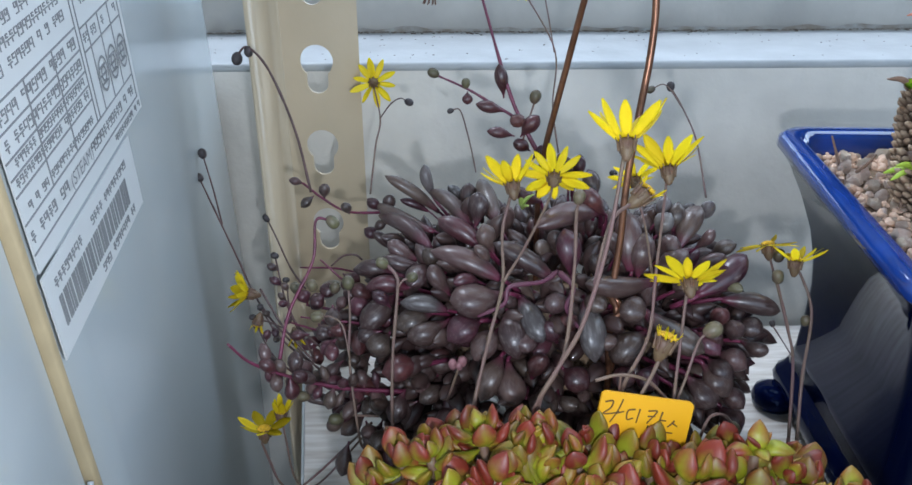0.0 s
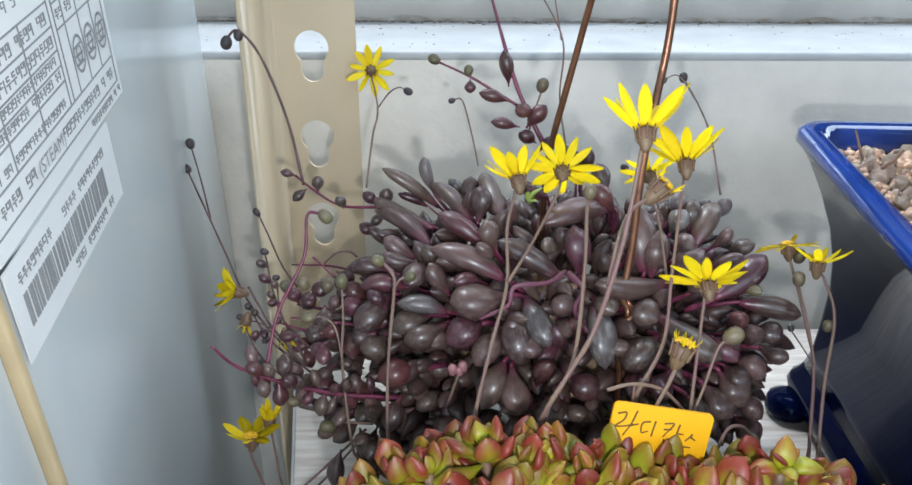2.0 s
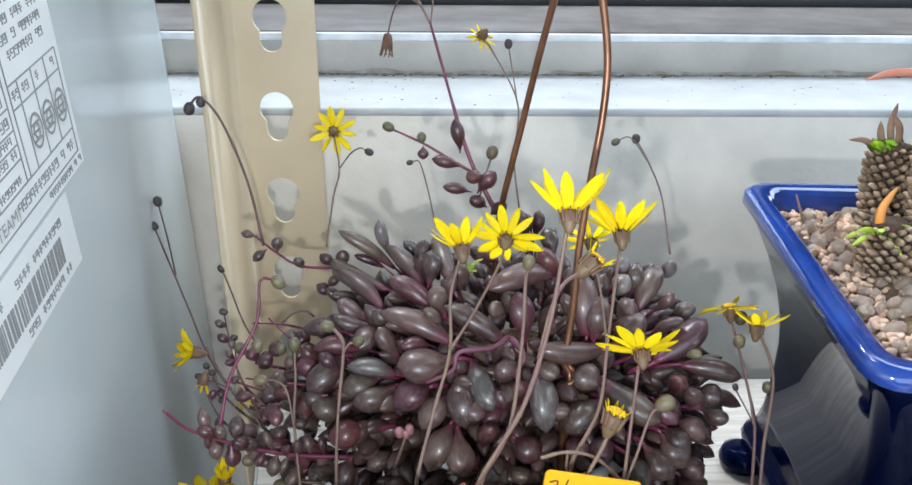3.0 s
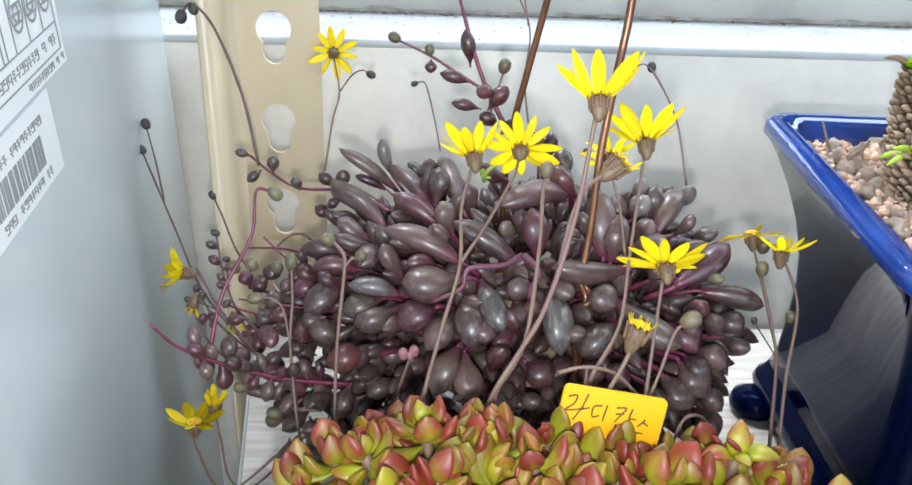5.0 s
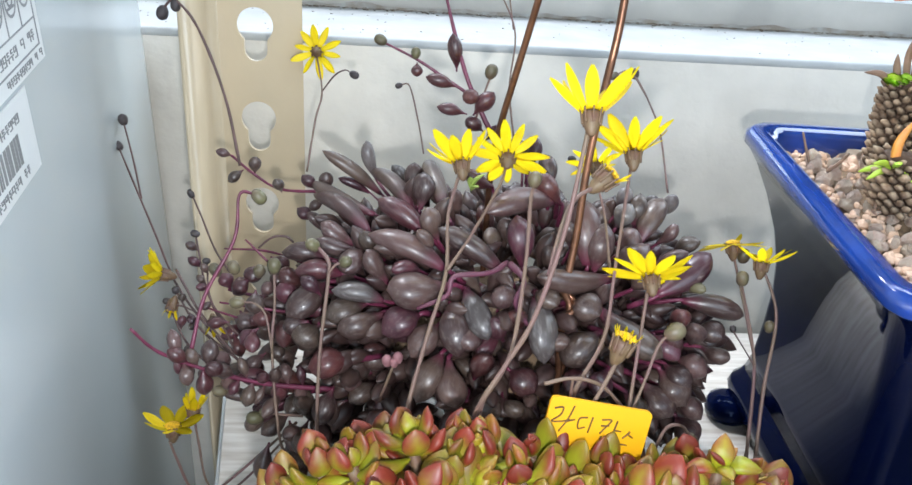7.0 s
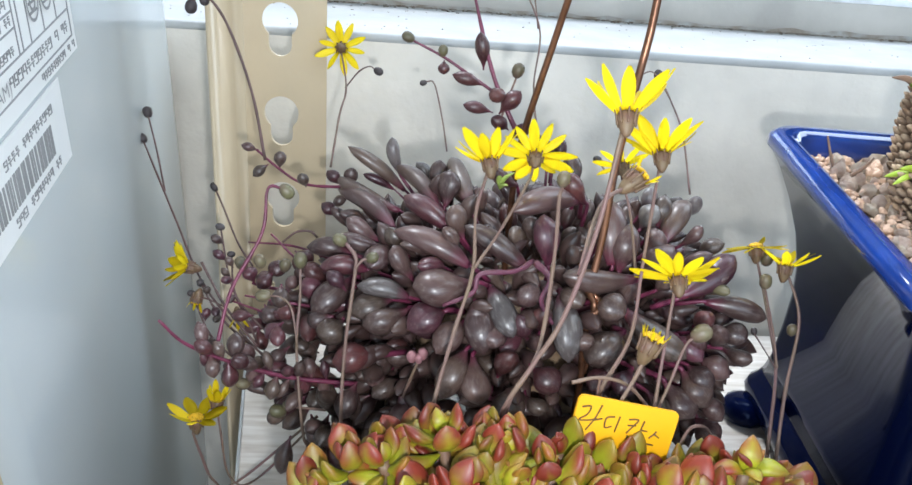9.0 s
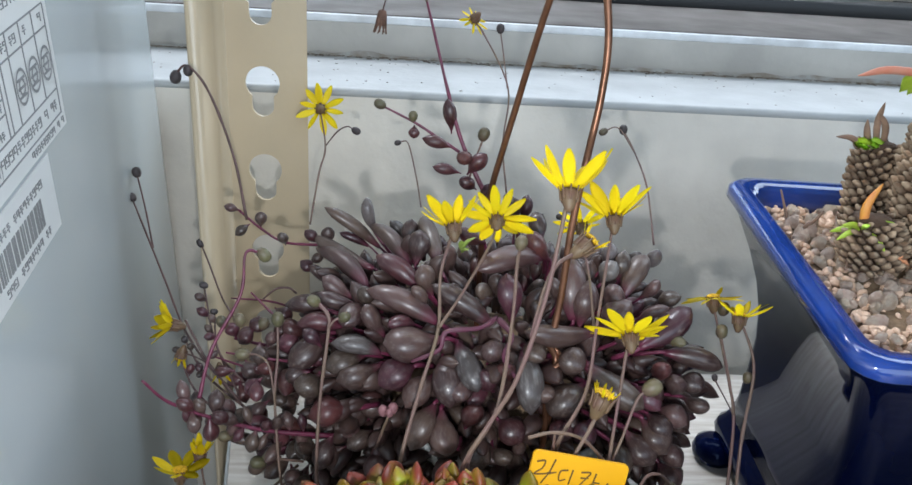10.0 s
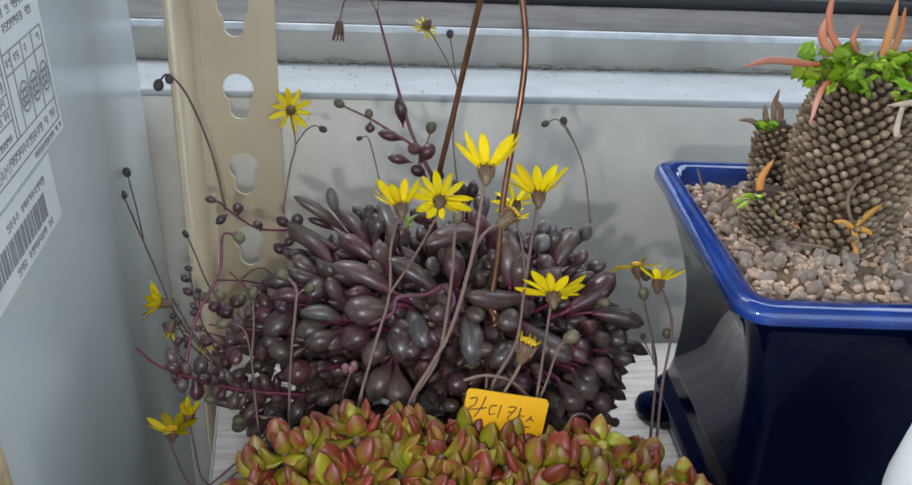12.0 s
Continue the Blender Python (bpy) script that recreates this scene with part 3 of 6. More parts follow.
def build_appliance():
    """Local frame: +y runs along the panel towards the window, +x out of the panel, z up the leaning side."""
    ap = thing("white_appliance", (-0.35, 0.2, -0.75), "glossy white appliance with a printed rating label and barcode sticker", "appliance")

    def place(bm):
        bmesh.ops.transform(bm, matrix=BOX_M, verts=bm.verts)
        return bm

    bm = bmesh.new()
    box(bm, -0.45, 0.0, -0.0716, 0.166, -0.79, 0.50, 0.018, 6)
    part("side_panel", place(bm), M_BOX, ap, "glossy white side panel")
    bm = bmesh.new()
    box(bm, -0.45, -0.0006, -0.36, -0.0752, -0.79, 0.50, 0.003, 2)
    part("front_section", place(bm), M_BOX, ap, "white front section")
    bm = bmesh.new()
    box(bm, -0.03, 0.0010, -0.0750, -0.0718, -0.79, 0.50, 0.0008, 2)
    part("trim_strip", place(bm), M_STRIP, ap, "beige seam trim")
    bm = bmesh.new()
    tube(bm, [(0.0004, -0.077, -0.028), (0.0006, -0.088, -0.0385), (0.0004, -0.105, -0.056)], 0.0008)
    part("door_bead", place(bm), M_LEDGE, ap, "thin white bead")
    return ap


def build_label(name, y0, y1, z0, z1, label):
    bm = bmesh.new()
    box(bm, 0.0003, 0.0007, y0, y1, z0, z1)
    bmesh.ops.transform(bm, matrix=BOX_M, verts=bm.verts)
    return part(name, bm, M_PAPER, APPLIANCE, label, smooth=False)


def bar(bm, y0, y1, z0, z1):
    box(bm, 0.00068, 0.00092, y0, y1, z0, z1)


def print_bars(parent, bm, name, label):
    bmesh.ops.transform(bm, matrix=BOX_M, verts=bm.verts)
    tagged(part(name, bm, M_INK, parent, label, smooth=False), kind="stuff")


def text_row(bm, rng, y0, y1, z, h, gap=0.35):
    """A row of unreadable print: short bars of syllable size."""
    y = y0
    while y < y1 - h * 0.6:
        w = h * rng.uniform(0.7, 0.95)
        if rng.random() > 0.14:
            s = 0.10 * h
            if rng.random() < 0.4:
                m = z + h * 0.38
                bar(bm, y, min(y + w, y1), m, m + s)
                bar(bm, y + w * 0.2, min(y + w * 0.8, y1), z + h - s, z + h)
                bar(bm, y + w * 0.2, y + w * 0.2 + s, m + 2.5 * s, z + h)
                bar(bm, y + w * 0.2, min(y + w * 0.8, y1), m + 2.5 * s, m + 3.5 * s)
                bar(bm, y + w * 0.45, min(y + w * 0.45 + s, y1), z, m)
            else:
                m = z + h * rng.uniform(0.35, 0.6)
                bar(bm, y + w * 0.8, min(y + w * 0.8 + s, y1), z, z + h)
                bar(bm, y, min(y + w * 0.55, y1), m, m + s)
                bar(bm, y, min(y + w * 0.55, y1), z + h - s, z + h)
                bar(bm, y, y + s, m, z + h)
                if rng.random() < 0.5:
                    bar(bm, y + w * 0.55, min(y + w * 0.55 + s, y1), m, z + h)
                if rng.random() < 0.5:
                    bar(bm, y + w * 0.1, min(y + w * 0.8, y1), z, z + s)
        y += w + h * gap * 0.5


def build_labels():
    rng = random.Random(8)
    rating = build_label("rating_label", -0.0690, 0.0295, 0.0325, 0.125, "white printed rating label")
    bm = bmesh.new()
    t = 0.0004
    for z in (0.0450, 0.0372):
        bar(bm, -0.069, 0.0265, z, z + t)
    for z in (0.0520, 0.0560, 0.0600, 0.0660, 0.0720):
        bar(bm, -0.069, -0.0120, z, z + t)
    for y in (-0.0122, -0.0095):
        bar(bm, y, y + t, 0.045, 0.125)
    bar(bm, 0.0262, 0.0262 + t, 0.0372, 0.0705)
    bar(bm, -0.0095, 0.0262, 0.0705, 0.0705 + t)
    bar(bm, -0.0095, 0.0262, 0.0640, 0.0640 + t)
    for y in (-0.0035, 0.0065, 0.0165):
        bar(bm, y, y + t, 0.045, 0.0705)
    for y in (-0.05, -0.031):
        bar(bm, y, y + t, 0.045, 0.072)
    print_bars(rating, bm, "table_ruling", "thin dark table lines")
    bm = bmesh.new()
    text_row(bm, rng, -0.068, -0.040, 0.0396, 0.0030)
    text_row(bm, rng, -0.021, 0.0245, 0.0396, 0.0030)
    for z in (0.0465, 0.0533, 0.0573, 0.0615, 0.0675):
        text_row(bm, rng, -0.067, -0.014, z, 0.0022 if z < 0.06 else 0.003)
    for z in (0.0760, 0.0805, 0.0850, 0.0900, 0.0950, 0.1000):
        text_row(bm, rng, -0.060, -0.016, z, 0.0026)
        text_row(bm, rng, -0.007, 0.022, z, 0.0026)
    for y in (-0.008, -0.001, 0.009, 0.019):
        text_row(bm, rng, y, y + 0.006, 0.0662, 0.0026)
    text_row(bm, rng, -0.001, 0.028, 0.0337, 0.0022)
    print_bars(rating, bm, "fine_print", "rows of small grey print")
    for yc in (0.0015, 0.0115, 0.0215):
        bm = bmesh.new()
        n = 20
        for r0, r1 in ((0.0035, 0.0042), (0.0014, 0.0022)):
            vs = [[bm.verts.new((0.0009, yc + r * math.cos(2 * math.pi * k / n), 0.0545 + 1.25 * r * math.sin(2 * math.pi * k / n))) for k in range(n)] for r in (r0, r1)]
            for k in range(n):
                bm.faces.new((vs[0][k], vs[0][(k + 1) % n], vs[1][(k + 1) % n], vs[1][k]))
        for k in (-1, 0, 1):
            bar(bm, yc - 0.0026, yc + 0.0026, 0.0540 + k * 0.0024, 0.0546 + k * 0.0024)
        print_bars(rating, bm, "round_mark", "round printed mark")
    curve = bpy.data.curves.new("steam_word", "FONT")
    curve.body = "(STEAM)"
    curve.size = 0.0052
    word = bpy.data.objects.new("steam_word", curve)
    me = bpy.data.meshes.new_from_object(word)
    bpy.data.objects.remove(word)
    me.materials.clear()
    me.materials.append(M_INK)
    put("printed_word", me, rating, BOX_M @ Matrix.Translation((0.00095, -0.0400, 0.0390)) @ Matrix.Rotation(radians(90), 4, "Z") @ Matrix.Rotation(radians(90), 4, "X"))
    sticker = build_label("barcode_sticker", -0.0695, 0.0100, 0.0070, 0.0310, "white barcode sticker")
    bm = bmesh.new()
    y = -0.064
    while y < -0.002:
        w = rng.choice((0.0004, 0.0006, 0.0009, 0.0012))
        bar(bm, y, y + w, 0.0135, 0.0222)
        y += w + rng.choice((0.0005, 0.0007, 0.0011))
    print_bars(sticker, bm, "barcode", "black barcode lines")
    bm = bmesh.new()
    text_row(bm, rng, -0.064, -0.043, 0.0244, 0.0028)
    text_row(bm, rng, -0.034, 0.001, 0.0244, 0.0026)
    text_row(bm, rng, -0.034, 0.001, 0.0090, 0.0026)
    print_bars(sticker, bm, "fine_print", "rows of dark print")


build_shelf()
build_post()
APPLIANCE = build_appliance()
build_labels()


# ---- blue pot with its gravel ----
POT_M = Matrix.Translation((0.1214, 0.2030, SHELF_Z)) @ Matrix.Rotation(radians(-3.5), 4, "Z")
POT_W, POT_H = 0.128, 0.1175


def uneven(y, z):
    """The hand-made rim stands a little higher at the back than at the front."""
    return z * (1 - 0.075 * (1 - y / POT_W))


def square_ring(bm, inset, z, corner, n=5):
    """A rounded square ring of the pot's plan, moved in by inset."""
    a, b = inset, POT_W - inset
    vs = []
    for cx, cy, s in ((b - corner, b - corner, 0), (a + corner, b - corner, 1), (a + corner, a + corner, 2), (b - corner, a + corner, 3)):
        for i in range(n):
            t = math.pi / 2 * (s + i / (n - 1))
            y = cy + corner * math.sin(t)
            vs.append(bm.verts.new((cx + corner * math.cos(t), y, uneven(y, z))))
    return vs


def build_blue_pot():
    pot = thing("blue_plant_pot", POT_M @ Vector((POT_W / 2, POT_W / 2, 0)), "glossy cobalt-blue glazed square ceramic pot on a flared foot", "plant pot")
    prof = [(0.014, 0.006, 0.010), (0.0118, 0.008, 0.010), (0.0110, 0.012, 0.010), (0.0118, 0.0150, 0.010), (0.0138, 0.0172, 0.009), (0.0152, 0.021, 0.009),
            (0.0168, 0.028, 0.008), (0.0176, 0.042, 0.008), (0.0178, 0.056, 0.008), (0.0168, 0.067, 0.008), (0.0142, 0.079, 0.008),
            (0.0100, 0.091, 0.008), (0.0052, 0.1015, 0.008), (0.0022, 0.1060, 0.009), (0.0, 0.1080, 0.010), (0.0004, 0.1115, 0.010), (0.0025, 0.113, 0.009),
            (0.0070, 0.1128, 0.007), (0.0095, 0.1105, 0.006), (0.0105, 0.105, 0.006), (0.013, 0.092, 0.006)]
    for name, rows, mat, note in (("foot_plate", prof[:6], M_BLUE_SHADED, "flared blue foot plate"), ("body", prof[5:14], M_BLUE_SHADED, "cobalt glazed body, coloured near black for its shade"), ("rim", prof[13:], M_BLUE_LIT, "blue rolled rim, coloured brighter for the light on it")):
        bm = bmesh.new()
        rings = [square_ring(bm, i, z * POT_H / 0.113, c) for i, z, c in rows]
        for a, b in zip(rings, rings[1:]):
            for k in range(len(a)):
                bm.faces.new((a[k], a[(k + 1) % len(a)], b[(k + 1) % len(a)], b[k]))
        bm.faces.new(rings[-1] if name == "rim" else rings[0][::-1])
        bmesh.ops.transform(bm, matrix=POT_M, verts=bm.verts)
        part(name, bm, mat, pot, note)
    bm = bmesh.new()
    lathe(bm, [(0.006, 0.0), (0.0088, 0.0015), (0.0096, 0.0045), (0.0085, 0.0080), (0.005, 0.010)], 16)
    foot = mesh_of("foot", bm, M_BLUE_SHADED)
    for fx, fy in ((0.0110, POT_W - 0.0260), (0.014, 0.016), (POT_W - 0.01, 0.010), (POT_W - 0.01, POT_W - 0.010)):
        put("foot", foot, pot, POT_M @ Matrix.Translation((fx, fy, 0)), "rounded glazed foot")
    return pot


build_blue_pot()


def pebble_meshes(count, seed, mat):
    rng = random.Random(seed)
    out = []
    for k in range(count):
        bm = bmesh.new()
        bmesh.ops.create_icosphere(bm, subdivisions=2, radius=0.5)
        off = Vector((rng.uniform(0, 50), rng.uniform(0, 50), rng.uniform(0, 50)))
        for v in bm.verts:
            v.co *= 1 + 0.35 * noise.noise(v.co * 1.7 + off) + 0.12 * noise.noise(v.co * 5 + off)
        for j in range(7):
            side = Vector((rng.gauss(0, 1), rng.gauss(0, 1), rng.gauss(0, 1))).normalized()
            reach = rng.uniform(0.28, 0.42)
            for v in bm.verts:
                over = v.co.dot(side) - reach
                if over > 0:
                    v.co -= side * over * 0.95
        out.append(mesh_of("pebble", bm, mat, smooth=False))
    return out


def build_gravel():
    gr = thing("gravel_topping", POT_M @ Vector((POT_W / 2, POT_W / 2, 0.09)), "pale pinkish beige gravel filling the blue pot", "gravel")
    rng = random.Random(11)
    bm = bmesh.new()
    rings = [square_ring(bm, i, z, 0.006) for i, z in ((0.0112, 0.108), (0.03, 0.1125), (0.05, 0.114))]
    for a, b in zip(rings, rings[1:]):
        for k in range(len(a)):
            bm.faces.new((a[k], a[(k + 1) % len(a)], b[(k + 1) % len(a)], b[k]))
    bm.faces.new(rings[-1])
    bmesh.ops.transform(bm, matrix=POT_M, verts=bm.verts)
    part("grit_bed", bm, M_SOIL, gr, "sandy grit under the pebbles")
    meshes = pebble_meshes(7, 3, M_GRIT)
    done = 0
    fine = bmesh.new()
    for i in range(1300):
        x, y = rng.uniform(0.0135, 0.113), rng.uniform(0.0135, POT_W - 0.0135)
        d = min(x - 0.0105, y - 0.0105, POT_W - 0.0105 - y)
        s = rng.uniform(0.0020, 0.0042)
        z = 0.1085 + min(d, 0.03) * 0.16 + rng.uniform(-0.0005, 0.0020)
        n0 = len(fine.verts)
        fine.from_mesh(meshes[i % 7])
        fine.verts.ensure_lookup_table()
        m = POT_M @ Matrix.LocRotScale((x, y, uneven(y, z)), Euler((rng.uniform(0, 6), rng.uniform(0, 6), 0)), (s, s * 0.85, s * 0.8))
        for v in fine.verts[n0:]:
            v.co = m @ v.co
    tagged(part("fine_gravel", fine, M_GRIT_FINE, gr, "finer pinkish grit", smooth=False), kind="stuff")
    for i in range(1500):
        x, y = rng.uniform(0.0145, 0.110), rng.uniform(0.0145, POT_W - 0.0145)
        if x > 0.07 and rng.random() < 0.5:
            continue
        s = rng.choice((0.0038, 0.0045, 0.0052, 0.0066)) * rng.uniform(0.8, 1.15)
        d = min(x - 0.0105, y - 0.0105, POT_W - 0.0105 - y)
        z = 0.1090 + min(d, 0.03) * 0.16 + rng.uniform(-0.0005, 0.0028)
        put("pebble", meshes[i % 7], gr, POT_M @ Matrix.LocRotScale((x, y, uneven(y, z)), Euler((rng.uniform(0, 6), rng.uniform(0, 6), rng.uniform(0, 6))), (s, s * rng.uniform(0.75, 1), s * 0.8)))
        done += 1
        if done >= 300:
            break


build_gravel()


# ---- dark trailing succulent ----
# each row: base, tip, width, kind of leaf (0 purple grey, 1 wine red, 2 pale bloomed, 3 greenish)
MASS_UPPER_A = [
    (-0.0043, 0.2998, 0.0908, -0.0236, 0.2995, 0.1060, 0.0059, 0),
    (-0.0059, 0.3006, 0.0962, -0.0098, 0.3016, 0.1089, 0.0059, 2),
    (0.0065, 0.2760, 0.0947, -0.0073, 0.3010, 0.1003, 0.0069, 0),
    (-0.0082, 0.2995, 0.0912, -0.0185, 0.2991, 0.0965, 0.0034, 1),
    (-0.0058, 0.2831, 0.0902, -0.0276, 0.2975, 0.0948, 0.0054, 0),
    (-0.0066, 0.2722, 0.0875, -0.0263, 0.2973, 0.0922, 0.0077, 0),
    (0.0105, 0.2649, 0.0923, -0.0043, 0.2732, 0.1000, 0.0068, 1),
    (0.0058, 0.2876, 0.0954, 0.0069, 0.2934, 0.1048, 0.0053, 0),
    (0.0041, 0.3011, 0.0941, -0.0004, 0.3017, 0.1008, 0.0047, 2),
    (0.0168, 0.2710, 0.0965, 0.0106, 0.2982, 0.1049, 0.0072, 0),
    (0.0087, 0.2755, 0.0954, 0.0097, 0.2808, 0.1061, 0.0066, 0),
]
MASS_UPPER_B = [
    (0.0158, 0.2536, 0.0862, -0.0068, 0.2612, 0.0940, 0.0081, 0),
    (-0.0055, 0.2639, 0.0842, -0.0081, 0.2618, 0.0937, 0.0060, 0),
    (-0.0009, 0.2554, 0.0802, -0.0074, 0.2561, 0.0903, 0.0066, 0),
    (-0.0201, 0.2742, 0.0781, -0.0347, 0.2764, 0.0795, 0.0081, 0),
    (-0.0219, 0.2947, 0.0778, -0.0283, 0.2927, 0.0861, 0.0047, 0),
    (-0.0118, 0.2724, 0.0843, -0.0222, 0.2743, 0.0903, 0.0059, 0),
    (-0.0273, 0.2949, 0.0820, -0.0319, 0.2952, 0.0865, 0.0047, 1),
    (-0.0259, 0.2974, 0.0923, -0.0304, 0.2974, 0.0975, 0.0047, 1),
    (-0.0096, 0.2676, 0.0836, -0.0234, 0.2682, 0.0871, 0.0058, 0),
    (-0.0148, 0.2645, 0.0776, -0.0293, 0.2639, 0.0791, 0.0066, 1),
    (-0.0087, 0.2676, 0.0843, -0.0132, 0.2535, 0.0845, 0.0075, 0),
]
MASS_UPPER_C = [
    (0.0140, 0.2616, 0.0916, 0.0101, 0.2630, 0.1016, 0.0063, 0),
    (0.0118, 0.2588, 0.0890, 0.0078, 0.2563, 0.0972, 0.0051, 0),
    (0.0332, 0.2503, 0.0869, 0.0137, 0.2559, 0.0987, 0.0079, 0),
    (-0.0269, 0.2724, 0.0695, -0.0345, 0.2680, 0.0759, 0.0060, 1),
    (0.0084, 0.2548, 0.0845, 0.0005, 0.2487, 0.0881, 0.0054, 1),
]
MASS_BACK_A = [
    (0.0440, 0.3020, 0.1005, 0.0405, 0.3032, 0.1126, 0.0051, 0),
    (0.0465, 0.3020, 0.1019, 0.0484, 0.3027, 0.1122, 0.0055, 1),
    (0.0454, 0.3024, 0.1043, 0.0433, 0.3030, 0.1111, 0.0038, 0),
    (0.0516, 0.2857, 0.1013, 0.0496, 0.2931, 0.1097, 0.0061, 0),
    (0.0527, 0.2736, 0.0998, 0.0448, 0.2743, 0.1094, 0.0073, 1),
    (0.0501, 0.2746, 0.1003, 0.0278, 0.2590, 0.1033, 0.0083, 0),
    (0.0387, 0.2516, 0.0885, 0.0366, 0.2566, 0.1027, 0.0076, 1),
    (0.0314, 0.2837, 0.1012, 0.0225, 0.2760, 0.1083, 0.0059, 1),
    (0.0582, 0.2534, 0.0886, 0.0575, 0.2649, 0.1058, 0.0075, 0),
    (0.0535, 0.2574, 0.0924, 0.0511, 0.2558, 0.1020, 0.0048, 0),
    (0.0720, 0.2770, 0.0968, 0.0740, 0.2760, 0.1056, 0.0052, 2),
]
MASS_BACK_B = [
    (0.0762, 0.2718, 0.0941, 0.0780, 0.2748, 0.1042, 0.0052, 0),
    (0.0768, 0.2651, 0.0911, 0.0860, 0.2776, 0.1019, 0.0076, 0),
    (0.0928, 0.2935, 0.0900, 0.0923, 0.2843, 0.0997, 0.0056, 2),
    (0.0824, 0.2804, 0.0935, 0.0835, 0.2772, 0.1028, 0.0049, 2),
    (0.0692, 0.2674, 0.0947, 0.0731, 0.2669, 0.1034, 0.0066, 2),
    (0.0687, 0.2587, 0.0901, 0.0731, 0.2575, 0.0989, 0.0076, 0),
    (0.0603, 0.2524, 0.0873, 0.0630, 0.2571, 0.1011, 0.0067, 0),
    (0.0666, 0.2523, 0.0855, 0.0761, 0.2541, 0.0957, 0.0082, 0),
    (0.0836, 0.2683, 0.0897, 0.0885, 0.2658, 0.0974, 0.0052, 0),
    (0.0897, 0.2687, 0.0866, 0.0956, 0.2645, 0.0932, 0.0056, 0),
    (0.0808, 0.2595, 0.0860, 0.0900, 0.2578, 0.0923, 0.0050, 0),
]
MASS_BACK_C = [
    (0.0807, 0.2525, 0.0797, 0.0990, 0.2617, 0.0896, 0.0090, 1),
    (0.0886, 0.2584, 0.0806, 0.0948, 0.2542, 0.0868, 0.0051, 0),
    (0.0902, 0.2554, 0.0766, 0.1102, 0.2541, 0.0731, 0.0072, 0),
    (0.0654, 0.2519, 0.0855, 0.0412, 0.2412, 0.0900, 0.0072, 0),
    (0.0720, 0.2510, 0.0823, 0.0769, 0.2480, 0.0903, 0.0067, 0),
    (0.0902, 0.2592, 0.0802, 0.0945, 0.2502, 0.0831, 0.0039, 3),
]
MASS_LOW_A = [
    (0.0178, 0.2494, 0.0827, -0.0009, 0.2446, 0.0828, 0.0107, 0),
    (-0.0017, 0.2519, 0.0757, -0.0169, 0.2516, 0.0796, 0.0066, 2),
    (-0.0067, 0.2534, 0.0736, -0.0183, 0.2472, 0.0723, 0.0078, 0),
    (-0.0013, 0.2496, 0.0729, -0.0146, 0.2434, 0.0698, 0.0095, 0),
    (0.0095, 0.2461, 0.0748, -0.0018, 0.2387, 0.0729, 0.0100, 1),
    (-0.0193, 0.2654, 0.0739, -0.0306, 0.2546, 0.0675, 0.0089, 0),
    (-0.0208, 0.2581, 0.0635, -0.0274, 0.2490, 0.0621, 0.0092, 0),
    (0.0179, 0.2459, 0.0783, 0.0198, 0.2313, 0.0702, 0.0078, 0),
    (0.0222, 0.2478, 0.0821, 0.0277, 0.2324, 0.0753, 0.0064, 2),
    (0.0209, 0.2435, 0.0759, 0.0233, 0.2315, 0.0720, 0.0071, 0),
    (0.0146, 0.2433, 0.0729, 0.0065, 0.2337, 0.0684, 0.0078, 0),
]
MASS_LOW_B = [
    (-0.0099, 0.2473, 0.0576, -0.0235, 0.2444, 0.0570, 0.0095, 1),
    (-0.0239, 0.2564, 0.0399, -0.0346, 0.2523, 0.0502, 0.0072, 1),
    (-0.0414, 0.2697, 0.0325, -0.0481, 0.2728, 0.0401, 0.0078, 1),
    (-0.0452, 0.2700, 0.0346, -0.0537, 0.2700, 0.0385, 0.0061, 0),
    (-0.0296, 0.2677, 0.0258, -0.0428, 0.2668, 0.0292, 0.0074, 1),
    (-0.0430, 0.2660, 0.0281, -0.0539, 0.2657, 0.0322, 0.0048, 0),
    (-0.0238, 0.2649, 0.0207, -0.0257, 0.2444, 0.0458, 0.0074, 0),
    (0.0178, 0.2385, 0.0642, 0.0194, 0.2273, 0.0554, 0.0079, 0),
    (0.0156, 0.2395, 0.0655, 0.0084, 0.2297, 0.0555, 0.0079, 0),
    (0.0237, 0.2347, 0.0527, 0.0320, 0.2257, 0.0547, 0.0083, 0),
    (-0.0366, 0.2823, 0.0520, -0.0389, 0.2600, 0.0591, 0.0083, 0),
]
MASS_LOW_C = [
    (-0.0328, 0.2709, 0.0556, -0.0315, 0.2518, 0.0598, 0.0068, 1),
    (-0.0529, 0.2824, 0.0614, -0.0557, 0.2838, 0.0668, 0.0052, 1),
    (-0.0487, 0.2830, 0.0600, -0.0506, 0.2846, 0.0651, 0.0052, 1),
    (-0.0477, 0.2782, 0.0493, -0.0556, 0.2748, 0.0474, 0.0043, 1),
    (-0.0504, 0.2789, 0.0522, -0.0414, 0.2638, 0.0589, 0.0054, 1),
]
